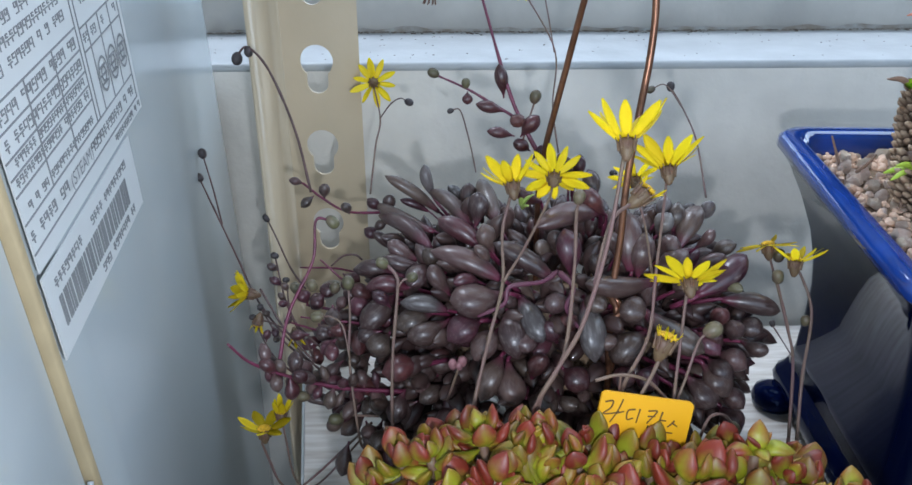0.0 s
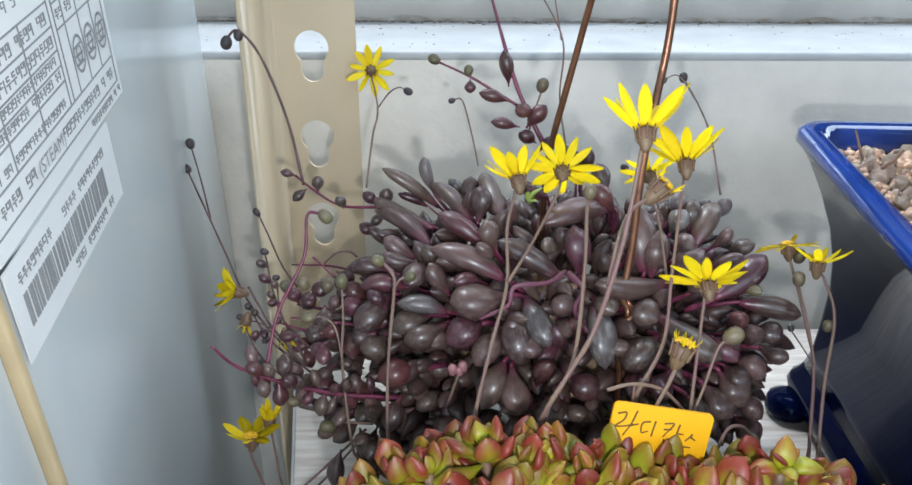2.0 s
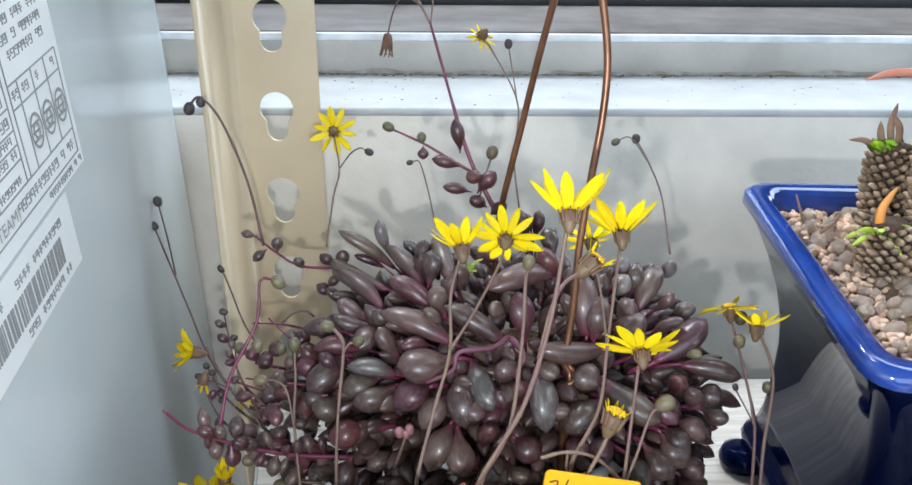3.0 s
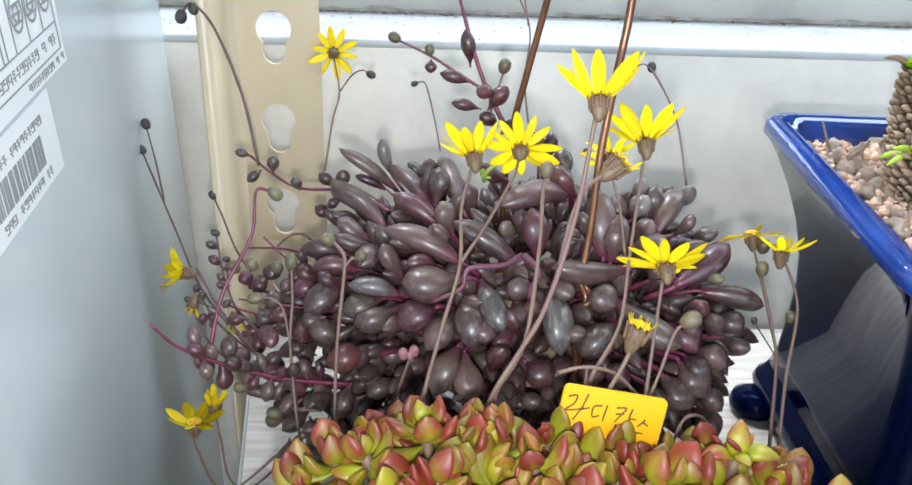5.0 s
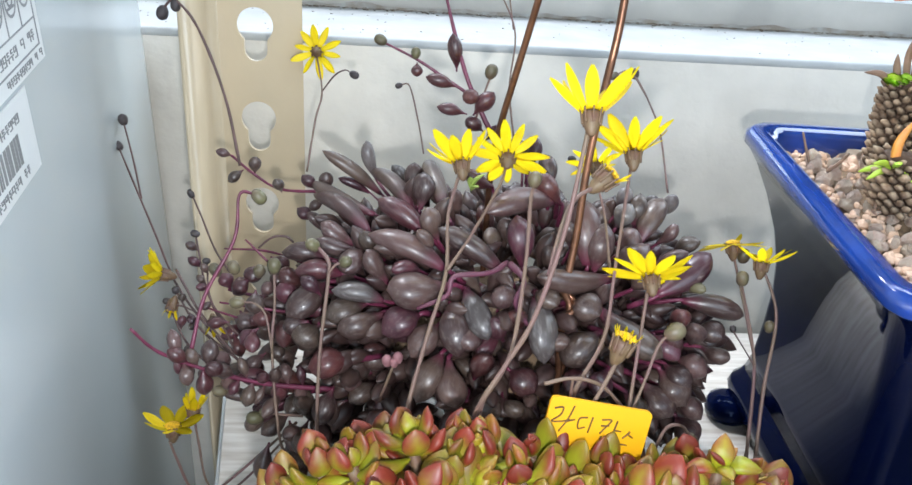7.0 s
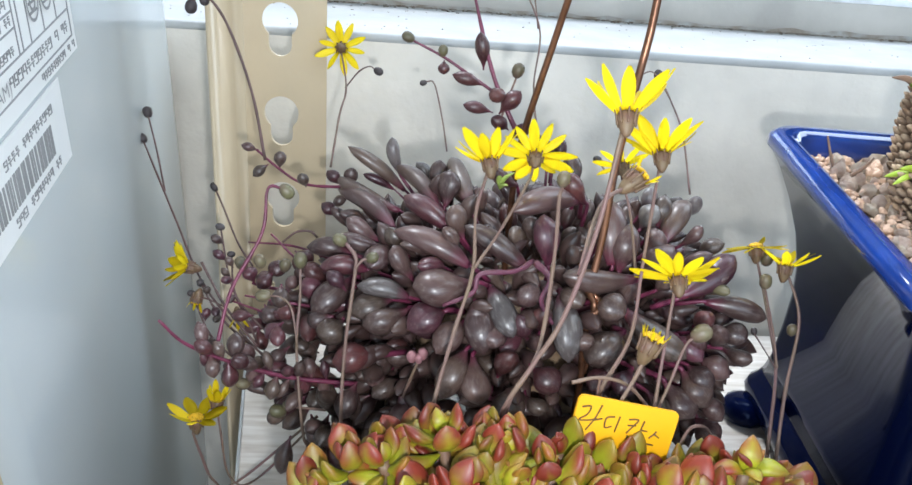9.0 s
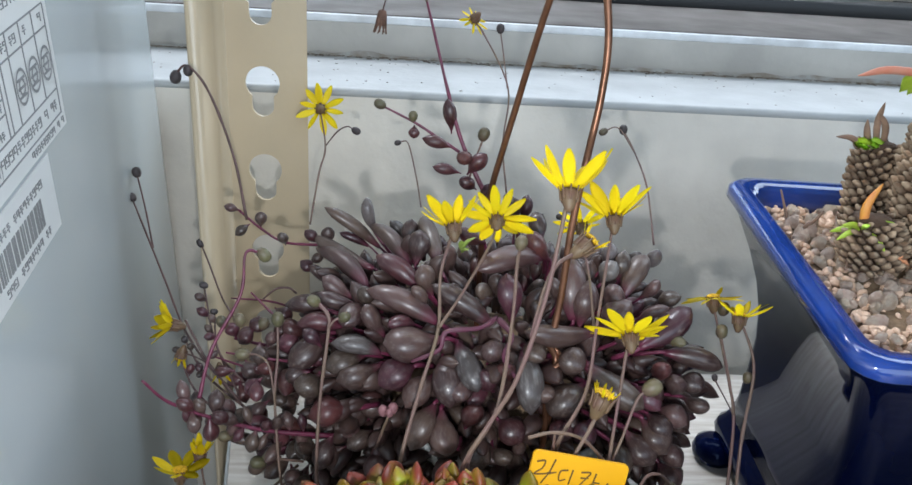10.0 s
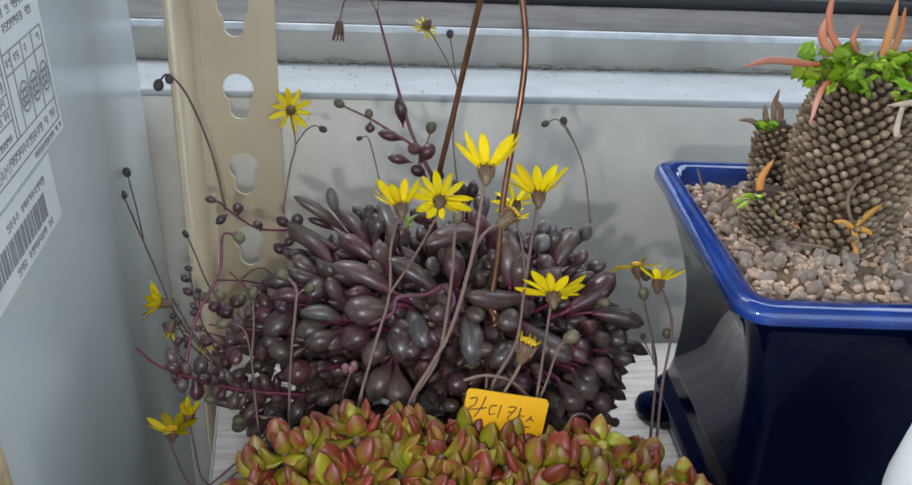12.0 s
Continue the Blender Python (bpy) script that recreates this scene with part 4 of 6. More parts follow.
MASS_FRONT_A = [
    (0.0314, 0.2433, 0.0783, 0.0325, 0.2398, 0.0878, 0.0067, 0),
    (0.0424, 0.2454, 0.0819, 0.0440, 0.2292, 0.0699, 0.0071, 2),
    (0.0424, 0.2464, 0.0832, 0.0467, 0.2368, 0.0842, 0.0067, 0),
    (0.0449, 0.2397, 0.0732, 0.0500, 0.2313, 0.0743, 0.0060, 0),
    (0.0534, 0.2452, 0.0808, 0.0592, 0.2364, 0.0818, 0.0083, 0),
    (0.0612, 0.2413, 0.0728, 0.0495, 0.2294, 0.0698, 0.0108, 0),
    (0.0327, 0.2392, 0.0714, 0.0290, 0.2348, 0.0802, 0.0060, 1),
    (0.0365, 0.2398, 0.0731, 0.0360, 0.2358, 0.0827, 0.0067, 1),
    (0.0350, 0.2358, 0.0632, 0.0414, 0.2267, 0.0619, 0.0079, 1),
    (0.0615, 0.2449, 0.0785, 0.0789, 0.2343, 0.0688, 0.0096, 0),
    (0.0792, 0.2452, 0.0702, 0.0846, 0.2359, 0.0678, 0.0068, 1),
]
MASS_FRONT_B = [
    (0.0872, 0.2489, 0.0701, 0.0862, 0.2429, 0.0797, 0.0057, 1),
    (0.0848, 0.2447, 0.0640, 0.0827, 0.2383, 0.0745, 0.0065, 1),
    (0.0931, 0.2496, 0.0648, 0.0909, 0.2420, 0.0748, 0.0058, 0),
    (0.0965, 0.2540, 0.0686, 0.1004, 0.2448, 0.0703, 0.0067, 0),
    (0.0977, 0.2515, 0.0623, 0.1038, 0.2437, 0.0629, 0.0060, 0),
    (0.0876, 0.2453, 0.0620, 0.0953, 0.2383, 0.0612, 0.0086, 0),
    (0.0815, 0.2420, 0.0604, 0.0889, 0.2337, 0.0530, 0.0097, 0),
    (0.0758, 0.2394, 0.0580, 0.0843, 0.2317, 0.0503, 0.0096, 0),
    (0.0902, 0.2436, 0.0421, 0.0966, 0.2375, 0.0349, 0.0090, 0),
    (0.0835, 0.2432, 0.0613, 0.0892, 0.2348, 0.0584, 0.0069, 0),
    (0.0647, 0.2377, 0.0627, 0.0591, 0.2276, 0.0608, 0.0073, 1),
]
MASS_FRONT_C = [
    (0.0567, 0.2363, 0.0626, 0.0510, 0.2271, 0.0621, 0.0065, 1),
    (0.0254, 0.2359, 0.0600, 0.0278, 0.2305, 0.0712, 0.0064, 1),
    (0.0341, 0.2337, 0.0541, 0.0382, 0.2255, 0.0553, 0.0054, 0),
    (0.0708, 0.2372, 0.0549, 0.0766, 0.2293, 0.0484, 0.0076, 0),
    (0.0891, 0.2434, 0.0506, 0.0957, 0.2362, 0.0463, 0.0080, 0),
]

MOUND_C, MOUND_R = Vector((0.042, 0.285, 0.045)), Vector((0.088, 0.058, 0.063))


def build_succulent_pot():
    pot = thing("white_succulent_pot", (0.042, 0.285, SHELF_Z), "low white plastic pot under the dark succulent", "plant pot")
    bm = bmesh.new()
    lathe(bm, [(0.034, 0.0), (0.036, 0.001), (0.044, 0.040), (0.0465, 0.041), (0.0465, 0.045), (0.0440, 0.0455), (0.043, 0.040)], 40, Matrix.Translation((0.042, 0.285, SHELF_Z)))
    part("body", bm, M_WHITEPOT, pot)
    bm = bmesh.new()
    bmesh.ops.create_icosphere(bm, subdivisions=4, radius=1.0, matrix=Matrix.LocRotScale((0.042, 0.285, 0.036), None, (0.043, 0.036, 0.030)))
    for q in bm.verts:
        q.co += Vector((noise.noise(q.co * 260), noise.noise(q.co * 260 + Vector((9, 0, 0))), noise.noise(q.co * 260 + Vector((0, 9, 0))))) * 0.004
    tagged(part("potting_grit", bm, M_SOIL, None), "brown sandy potting grit heaped under the succulent", "soil", "", "stuff")


def build_succulent():
    pl = thing("trailing_succulent", (0.042, 0.285, 0.03), "dark purple trailing succulent with plump spindle leaves and yellow daisies", "succulent")
    rng = random.Random(21)
    mats = (M_LEAF, M_LEAF_RED, M_LEAF_PALE, M_BUD)
    cache = {}

    def kind_mesh(k, ratio, bend):
        key = (k, round(ratio * 10), bend)
        if key not in cache:
            cache[key] = spindle_mesh("leaf", mats[k], max(round(ratio * 10), 2) / 10 * 1.12, 0.84, (0.05, -0.05, 0.09)[bend], (1.0, 0.9, 1.12)[bend], max(0.0, min(1.0, 0.45 + (0.55 - ratio) * 3)))
        return cache[key]

    count = 0
    groups = (MASS_UPPER_A, MASS_UPPER_B, MASS_UPPER_C, MASS_BACK_A, MASS_BACK_B, MASS_BACK_C, MASS_LOW_A, MASS_LOW_B, MASS_LOW_C, MASS_FRONT_A, MASS_FRONT_B, MASS_FRONT_C)
    stems = bmesh.new()
    for rows in groups:
        for x0, y0, z0, x1, y1, z1, w, k in rows:
            b, t = Vector((x0, y0, z0)), Vector((x1, y1, z1))
            ratio = w / (t - b).length
            put("leaf", kind_mesh(k, min(ratio, 0.95), count % 3), pl, aim(b, t, spin=rng.uniform(-0.5, 0.5)))
            inner = b + (MOUND_C - b) * 0.12 + (b - t) * 0.15
            tube(stems, [b + (t - b) * 0.06, b - (t - b) * 0.06, inner], w * 0.065, w * 0.11, 6, 3)
            count += 1
    tagged(part("stem_tangle", stems, M_STEM, pl, "short magenta leaf stalks"), kind="stuff")
    fill = 0
    while fill < 300 - count:
        th, u = rng.uniform(0, 2 * math.pi), rng.uniform(-0.55, 0.95)
        c = math.sqrt(max(0, 1 - u * u))
        nrm = Vector((math.cos(th) * c, math.sin(th) * c, u))
        if nrm.y > 0.55 and u < 0.5:
            continue
        s = rng.uniform(0.52, 0.76)
        b = MOUND_C + Vector((nrm.x * MOUND_R.x, nrm.y * MOUND_R.y, nrm.z * MOUND_R.z)) * s
        if b.z < 0.014:
            continue
        d = (Vector((nrm.x, nrm.y, nrm.z * 0.9)) + Vector((rng.gauss(0, 0.45), rng.gauss(0, 0.45), rng.gauss(0, 0.4)))).normalized()
        l = rng.uniform(0.009, 0.0140)
        if (b + d * l).z < 0.008:
            continue
        k = rng.choice((0, 0, 0, 1, 0))
        put("leaf", kind_mesh(k, rng.choice((0.4, 0.5, 0.5)), fill % 3), pl, aim(b, b + d * l, spin=rng.uniform(0, 6)))
        fill += 1
    # more small leaves deep inside and low down, too hidden to tell apart
    bm = bmesh.new()
    deep = leaf_mesh("deep_leaf", M_LEAF, 0.46, 0.9, 0.08, 0.56, 0.85, 8, 7)
    for i in range(900):
        th, u = rng.uniform(0, 2 * math.pi), rng.uniform(-0.62, 0.9)
        c = math.sqrt(1 - u * u)
        nrm = Vector((math.cos(th) * c, math.sin(th) * c, u))
        b = MOUND_C + Vector((nrm.x * MOUND_R.x, nrm.y * MOUND_R.y, nrm.z * MOUND_R.z)) * rng.uniform(0.45, 0.86 if nrm.x < 0.2 else 0.76)
        d = (nrm + Vector((rng.gauss(0, 0.5), rng.gauss(0, 0.5), rng.gauss(0, 0.5)))).normalized()
        l = rng.uniform(0.010, 0.0155)
        if min(b.z, (b + d * l).z) < 0.006:
            continue
        n0 = len(bm.verts)
        bm.from_mesh(deep)
        bm.verts.ensure_lookup_table()
        bmesh.ops.transform(bm, matrix=aim(b, b + d * l), verts=bm.verts[n0:])
    tagged(part("leaf_mass", bm, M_LEAF_DEEP, pl, "crowded inner leaves"), kind="stuff")
    return pl


def petal_mesh(width, curl):
    """A narrow petal of unit length along z, with a notched blunt tip and a shallow groove."""
    bm = bmesh.new()
    rows = []
    for i in range(7):
        t = i / 6
        w = width * 0.5 * (0.45 + 0.62 * math.sin(math.pi * min(t * 0.62 + 0.08, 1.0))) * (1.0 if t < 0.6 else 0.90 if t < 0.8 else 0.66 if t < 0.99 else 0.22)
        y = curl * t * t
        rows.append([bm.verts.new((sx * w, y + (0.012 if sx == 0 else -0.012), t - (0.03 if sx == 0 and i == 6 else 0))) for sx in (-1, -0.5, 0, 0.5, 1)])
    for a, b in zip(rows, rows[1:]):
        for k in range(4):
            bm.faces.new((a[k], a[k + 1], b[k + 1], b[k]))
    r = bmesh.ops.solidify(bm, geom=list(bm.faces), thickness=0.02)
    return mesh_of("petal", bm, M_PETAL)


PETALS = [petal_mesh(0.31, -0.12), petal_mesh(0.35, -0.02), petal_mesh(0.28, 0.12)]


def calyx_mesh():
    bm = bmesh.new()
    lathe(bm, [(0.0006, -0.0062), (0.0012, -0.0055), (0.0019, -0.004), (0.0024, -0.002), (0.0026, -0.0004), (0.0022, 0.0006)], 12)
    for k in range(8):
        a = 2 * math.pi * k / 8
        tube(bm, [(0.0024 * math.cos(a), 0.0024 * math.sin(a), -0.003), (0.0028 * math.cos(a), 0.0028 * math.sin(a), -0.0004), (0.0033 * math.cos(a), 0.0033 * math.sin(a), 0.0012)], 0.00042, 0.0002, 6, 3)
    return mesh_of("calyx", bm, M_CALYX)


def disc_mesh():
    bm = bmesh.new()
    for k in range(46):
        a, r = k * 2.39996, 0.0021 * math.sqrt(k / 46)
        bmesh.ops.create_icosphere(bm, subdivisions=1, radius=0.00042, matrix=Matrix.Translation((r * math.cos(a), r * math.sin(a), 0.0010 + 0.0007 * (1 - (r / 0.0021) ** 2))))
    return mesh_of("disc", bm, M_DISC)


CALYX, DISC = calyx_mesh(), disc_mesh()


def daisy(plant, at, facing, petal=0.0095, count=10, cup=18, seed=1, size=1.0, missing=0.0, disc=True, wide=1.0):
    """A yellow daisy at the end of a stalk; cup: degrees by which the petals rise from flat."""
    rng = random.Random(seed)
    q = Vector(facing).normalized().to_track_quat("Z", "Y").to_matrix().to_4x4()
    m = Matrix.Translation(at) @ q
    head = put("flower_head", CALYX, plant, m @ Matrix.Scale(size * 0.82, 4), "yellow daisy head on a brown calyx")
    if disc:
        put("disc", DISC, head, m @ Matrix.Scale(size, 4))
    turn = rng.uniform(0, 6)
    for k in range(count):
        if rng.random() < missing:
            continue
        a = turn + 2 * math.pi * (k + rng.uniform(-0.18, 0.18)) / count
        e = radians(cup + rng.uniform(-11, 11))
        d = Vector((math.cos(a) * math.cos(e), math.sin(a) * math.cos(e), math.sin(e)))
        up = Vector((-math.cos(a) * math.sin(e), -math.sin(a) * math.sin(e), math.cos(e)))
        side = up.cross(d)
        l = petal * rng.uniform(0.86, 1.08)
        base = Vector((math.cos(a), math.sin(a), 0)) * 0.0019 * size + Vector((0, 0, 0.0005))
        pm = Matrix((side, up, d)).transposed().to_4x4()
        put("petal", PETALS[rng.randrange(3)], head, m @ Matrix.Translation(base) @ pm @ Matrix.Rotation(rng.uniform(-0.35, 0.35), 4, "Z") @ Matrix.Diagonal((l * wide, l, l, 1)))


def bud_mesh(name, mat):
    """A closed bud whose sepals show as ribs."""
    bm = bmesh.new()
    seg = 16
    rings = []
    for r, z in [(0.0005, -0.0026), (0.0012, -0.0022), (0.0019, -0.001), (0.0021, 0.0005), (0.0018, 0.0018), (0.0011, 0.0026), (0.0003, 0.0029)]:
        rings.append([bm.verts.new((r * (1 + 0.09 * (-1) ** k) * math.cos(2 * math.pi * k / seg), r * (1 + 0.09 * (-1) ** k) * math.sin(2 * math.pi * k / seg), z)) for k in range(seg)])
    for a, b in zip(rings, rings[1:]):
        for k in range(seg):
            bm.faces.new((a[k], a[(k + 1) % seg], b[(k + 1) % seg], b[k]))
    bm.faces.new(rings[0][::-1])
    bm.faces.new(rings[-1])
    return mesh_of(name, bm, mat)


BUD, DARK_BUD, PINK_BUD = bud_mesh("bud", M_BUD), bud_mesh("bud", M_DARKBUD), bud_mesh("bud", M_PINK)
SPROUT = leaf_mesh("sprout_leaf", M_SPROUT, 0.42, 0.4, 0.15, 0.5)


def bud(plant, at, facing, size=1.0, dark=False, label=""):
    q = Vector(facing).normalized().to_track_quat("Z", "Y").to_matrix().to_4x4()
    put("bud", DARK_BUD if dark else BUD, plant, Matrix.Translation(at) @ q @ Matrix.Scale(size * 0.84, 4), label or ("dark dried flower bud" if dark else "closed green flower bud"))


def dried_mesh():
    bm = bmesh.new()
    lathe(bm, [(0.0006, -0.0040), (0.0013, -0.0036), (0.0018, -0.0020), (0.0017, 0.0), (0.0020, 0.0012)], 12)
    for k in range(9):
        a = 2 * math.pi * k / 9
        tube(bm, [(0.0014 * math.cos(a), 0.0014 * math.sin(a), -0.001), (0.0018 * math.cos(a), 0.0018 * math.sin(a), 0.0016), (0.0024 * math.cos(a + 0.3), 0.0024 * math.sin(a + 0.3), 0.0042)], 0.0005, 0.0002, 5, 3)
    return mesh_of("dried_flower", bm, M_DRYFLOWER)


DRIED = dried_mesh()


def dried(plant, at, facing):
    """A withered brown flower head."""
    q = Vector(facing).normalized().to_track_quat("Z", "Y").to_matrix().to_4x4()
    put("dried_flower", DRIED, plant, Matrix.Translation(at) @ q, "withered brown flower head")


def stalk(plant, points, r0, r1=None, mat=None, name="flower_stalk", root=False):
    """root: the stalk goes on down into the mass of leaves below its first point."""
    bm = bmesh.new()
    if root:
        p = Vector(points[0])
        points = [p + Vector((0.003, 0.020, -0.028)), p + Vector((0.001, 0.006, -0.012)), *points]
    tube(bm, points, r0 * 0.62, (r0 if r1 is None else r1) * 0.66, 8, 7, wobble=0.25)
    return part(name, bm, mat or M_STALK, plant)


def bead_leaf(plant, at, toward, length=0.007, red=True, ratio=0.6):
    """A small round leaf of the trailing shoots."""
    me = BEADS[(1 if red else 0, ratio)]
    put("leaf", me, plant, aim(at, Vector(at) + Vector(toward).normalized() * length))


BEADS = {}
for r in (0.45, 0.6, 0.8):
    BEADS[(0, r)] = spindle_mesh("leaf", M_LEAF, r, 0.92, 0.03, 1.0)
    BEADS[(1, r)] = spindle_mesh("leaf", M_LEAF_RED, r, 0.92, 0.03, 1.0)


build_succulent_pot()
PLANT = build_succulent()

# flowering stalks
stalk(PLANT, [(-0.0315, 0.3200, 0.0904), (-0.0300, 0.3377, 0.1049), (-0.0284, 0.3471, 0.1130), (-0.0317, 0.3600, 0.1248)], 0.0007, 0.0005)
daisy(PLANT, (-0.0316, 0.3605, 0.1252), (0.05, 0.93, -0.30), 0.0085, 10, 8, 1)
stalk(PLANT, [(-0.0293, 0.3550, 0.1109), (-0.0242, 0.3534, 0.1179), (-0.0201, 0.3525, 0.1205), (-0.0178, 0.3520, 0.1196)], 0.0005, 0.0004, M_DRYSTALK)
bud(PLANT, (-0.0166, 0.352, 0.1190), (0.8, 0, -0.4), 0.85, True)
stalk(PLANT, [(0.0107, 0.3250, 0.0972), (0.0085, 0.3290, 0.1075), (0.0049, 0.3339, 0.1197), (0.0018, 0.3350, 0.1204)], 0.0005, 0.0004)
bud(PLANT, (0.0008, 0.335, 0.1198), (-1, 0, -0.3), 0.6, True)
stalk(PLANT, [(0.0057, 0.2130, 0.0656), (0.0106, 0.2255, 0.0807), (0.0151, 0.2356, 0.0938), (0.0154, 0.2448, 0.1070), (0.0185, 0.2520, 0.1171)], 0.0010, 0.0007, root=True)
daisy(PLANT, (0.0187, 0.2528, 0.1192), (-0.12, 0.66, 0.75), 0.0100, 11, 42, 2, wide=1.1)
stalk(PLANT, [(0.0154, 0.2350, 0.0950), (0.0223, 0.2435, 0.1024), (0.0303, 0.2542, 0.1131), (0.0320, 0.2580, 0.1175)], 0.0008, 0.0006)
daisy(PLANT, (0.0324, 0.2592, 0.1192), (0.12, 0.95, 0.25), 0.0098, 12, 12, 3)
stalk(PLANT, [(0.0217, 0.1980, 0.0765), (0.0278, 0.1999, 0.0882), (0.0336, 0.2019, 0.0997), (0.0390, 0.2052, 0.1205), (0.0422, 0.2090, 0.1439)], 0.0011, 0.0008, root=True)
daisy(PLANT, (0.0425, 0.2093, 0.1468), (0.05, 0.62, 0.78), 0.0116, 9, 48, 4, 1.0, wide=0.86)
stalk(PLANT, [(0.0231, 0.2000, 0.0773), (0.0307, 0.2105, 0.0852), (0.0349, 0.2266, 0.1022), (0.0364, 0.2374, 0.1148), (0.0373, 0.2400, 0.1180)], 0.0011, 0.0007, root=True)
bud(PLANT, (0.0374, 0.2402, 0.1198), (0.1, 0.1, 1), 1.0, False, "fuzzy grey-green flower bud")
stalk(PLANT, [(0.0368, 0.2060, 0.1090), (0.0410, 0.2165, 0.1183), (0.0445, 0.2214, 0.1224), (0.0490, 0.2250, 0.1238)], 0.0010, 0.0008)
daisy(PLANT, (0.0530, 0.2270, 0.1262), (0.75, 0.3, 0.55), 0.0045, 8, 62, 5, 1.2, 0.3)
stalk(PLANT, [(0.0483, 0.2100, 0.0753), (0.0563, 0.2193, 0.0851), (0.0598, 0.2308, 0.1005), (0.0647, 0.2470, 0.1235)], 0.0010, 0.0007, root=True)
daisy(PLANT, (0.0649, 0.2475, 0.1258), (0.03, 0.66, 0.75), 0.0112, 11, 38, 6)
daisy(PLANT, (0.0600, 0.2660, 0.1155), (-0.1, 0.85, 0.5), 0.0070, 9, 20, 7, 0.9)
stalk(PLANT, [(0.0630, 0.2440, 0.0900), (0.0618, 0.2550, 0.1040), (0.0600, 0.2650, 0.1125)], 0.0007, 0.0005)
stalk(PLANT, [(0.0621, 0.2080, 0.0691), (0.0640, 0.2137, 0.0773), (0.0675, 0.2245, 0.0936), (0.0682, 0.2260, 0.0959)], 0.0009, 0.0007, root=True)
daisy(PLANT, (0.0686, 0.2266, 0.0985), (0.06, 0.80, 0.60), 0.0104, 13, 16, 8)
stalk(PLANT, [(0.0500, 0.2000, 0.0769), (0.0540, 0.2038, 0.0824), (0.0570, 0.2070, 0.0873)], 0.0008, 0.0008, root=True)
daisy(PLANT, (0.0578, 0.2078, 0.0905), (0.35, 0.25, 0.85), 0.0034, 9, 55, 9, 1.25, 0.1)
stalk(PLANT, [(0.0629, 0.2080, 0.0691), (0.0656, 0.2104, 0.0761), (0.0691, 0.2138, 0.0862), (0.0721, 0.2150, 0.0885)], 0.0007, 0.0006, root=True)
bud(PLANT, (0.0730, 0.2152, 0.0892), (0.8, 0, 0.5), 1.25)
stalk(PLANT, [(0.0381, 0.2020, 0.0818), (0.0450, 0.2032, 0.0827), (0.0530, 0.2045, 0.0798), (0.0607, 0.2060, 0.0712)], 0.0008, 0.0007)
stalk(PLANT, [(0.0452, 0.2032, 0.0830), (0.0452, 0.2030, 0.0780), (0.0455, 0.2025, 0.0700)], 0.0006, 0.0006)
stalk(PLANT, [(-0.0315, 0.2380, 0.0372), (-0.0343, 0.2479, 0.0590), (-0.0340, 0.2537, 0.0717), (-0.0344, 0.2580, 0.0811)], 0.0008, 0.0006, root=True)
bud(PLANT, (-0.0344, 0.2582, 0.0828), (0, 0.1, 1), 1.1)
stalk(PLANT, [(-0.0334, 0.2430, 0.0623), (-0.0355, 0.2470, 0.0726), (-0.0390, 0.2488, 0.0754), (-0.0426, 0.2500, 0.0750)], 0.0005, 0.0005)
bud(PLANT, (-0.0440, 0.2502, 0.0748), (-1, 0, -0.1), 1.0)
stalk(PLANT, [(-0.0196, 0.2320, 0.0442), (-0.0193, 0.2393, 0.0649), (-0.0174, 0.2467, 0.0855), (-0.0176, 0.2484, 0.0902), (-0.0205, 0.2500, 0.0934)], 0.0010, 0.0008, root=True)
bud(PLANT, (-0.0220, 0.2502, 0.0940), (-0.6, -0.3, 0.6), 1.0)
bud(PLANT, (-0.0128, 0.2480, 0.0900), (0.7, -0.3, 0.6), 0.9)
stalk(PLANT, [(-0.0174, 0.2467, 0.0870), (-0.0155, 0.2475, 0.0893), (-0.0140, 0.2480, 0.0896)], 0.0006)
stalk(PLANT, [(-0.0401, 0.2620, 0.0385), (-0.0564, 0.2798, 0.0420), (-0.0752, 0.3014, 0.0505), (-0.0891, 0.3225, 0.0648), (-0.1077, 0.3500, 0.0864)], 0.0007, 0.0006, M_DRYSTALK)
stalk(PLANT, [(-0.0962, 0.3350, 0.0713), (-0.1008, 0.3445, 0.0832), (-0.1061, 0.3540, 0.0954)], 0.0006, 0.0005, M_DRYSTALK)
bud(PLANT, (-0.1080, 0.3505, 0.0868), (-0.6, 0.2, 0.5), 0.95, True)
bud(PLANT, (-0.1064, 0.3545, 0.0962), (-0.2, 0.1, 1), 1.0, True)
stalk(PLANT, [(-0.0568, 0.3000, 0.0587), (-0.0642, 0.3114, 0.0622), (-0.0717, 0.3258, 0.0685), (-0.0768, 0.3350, 0.0729)], 0.0006, 0.0005, M_DRYSTALK)
bud(PLANT, (-0.0773, 0.3355, 0.0738), (-0.5, 0, 1), 0.85, True)
stalk(PLANT, [(-0.0486, 0.2620, 0.0496), (-0.0593, 0.2683, 0.0596), (-0.0645, 0.2722, 0.0669), (-0.0680, 0.2750, 0.0723)], 0.0007, 0.0006, M_DRYSTALK)
daisy(PLANT, (-0.0725, 0.2752, 0.0702), (-0.80, -0.25, 0.30), 0.0080, 12, 42, 10, 0.9, wide=1.2)
stalk(PLANT, [(-0.0592, 0.2680, 0.0598), (-0.0661, 0.2708, 0.0613), (-0.0697, 0.2720, 0.0601)], 0.0004, 0.0004, M_DRYSTALK)
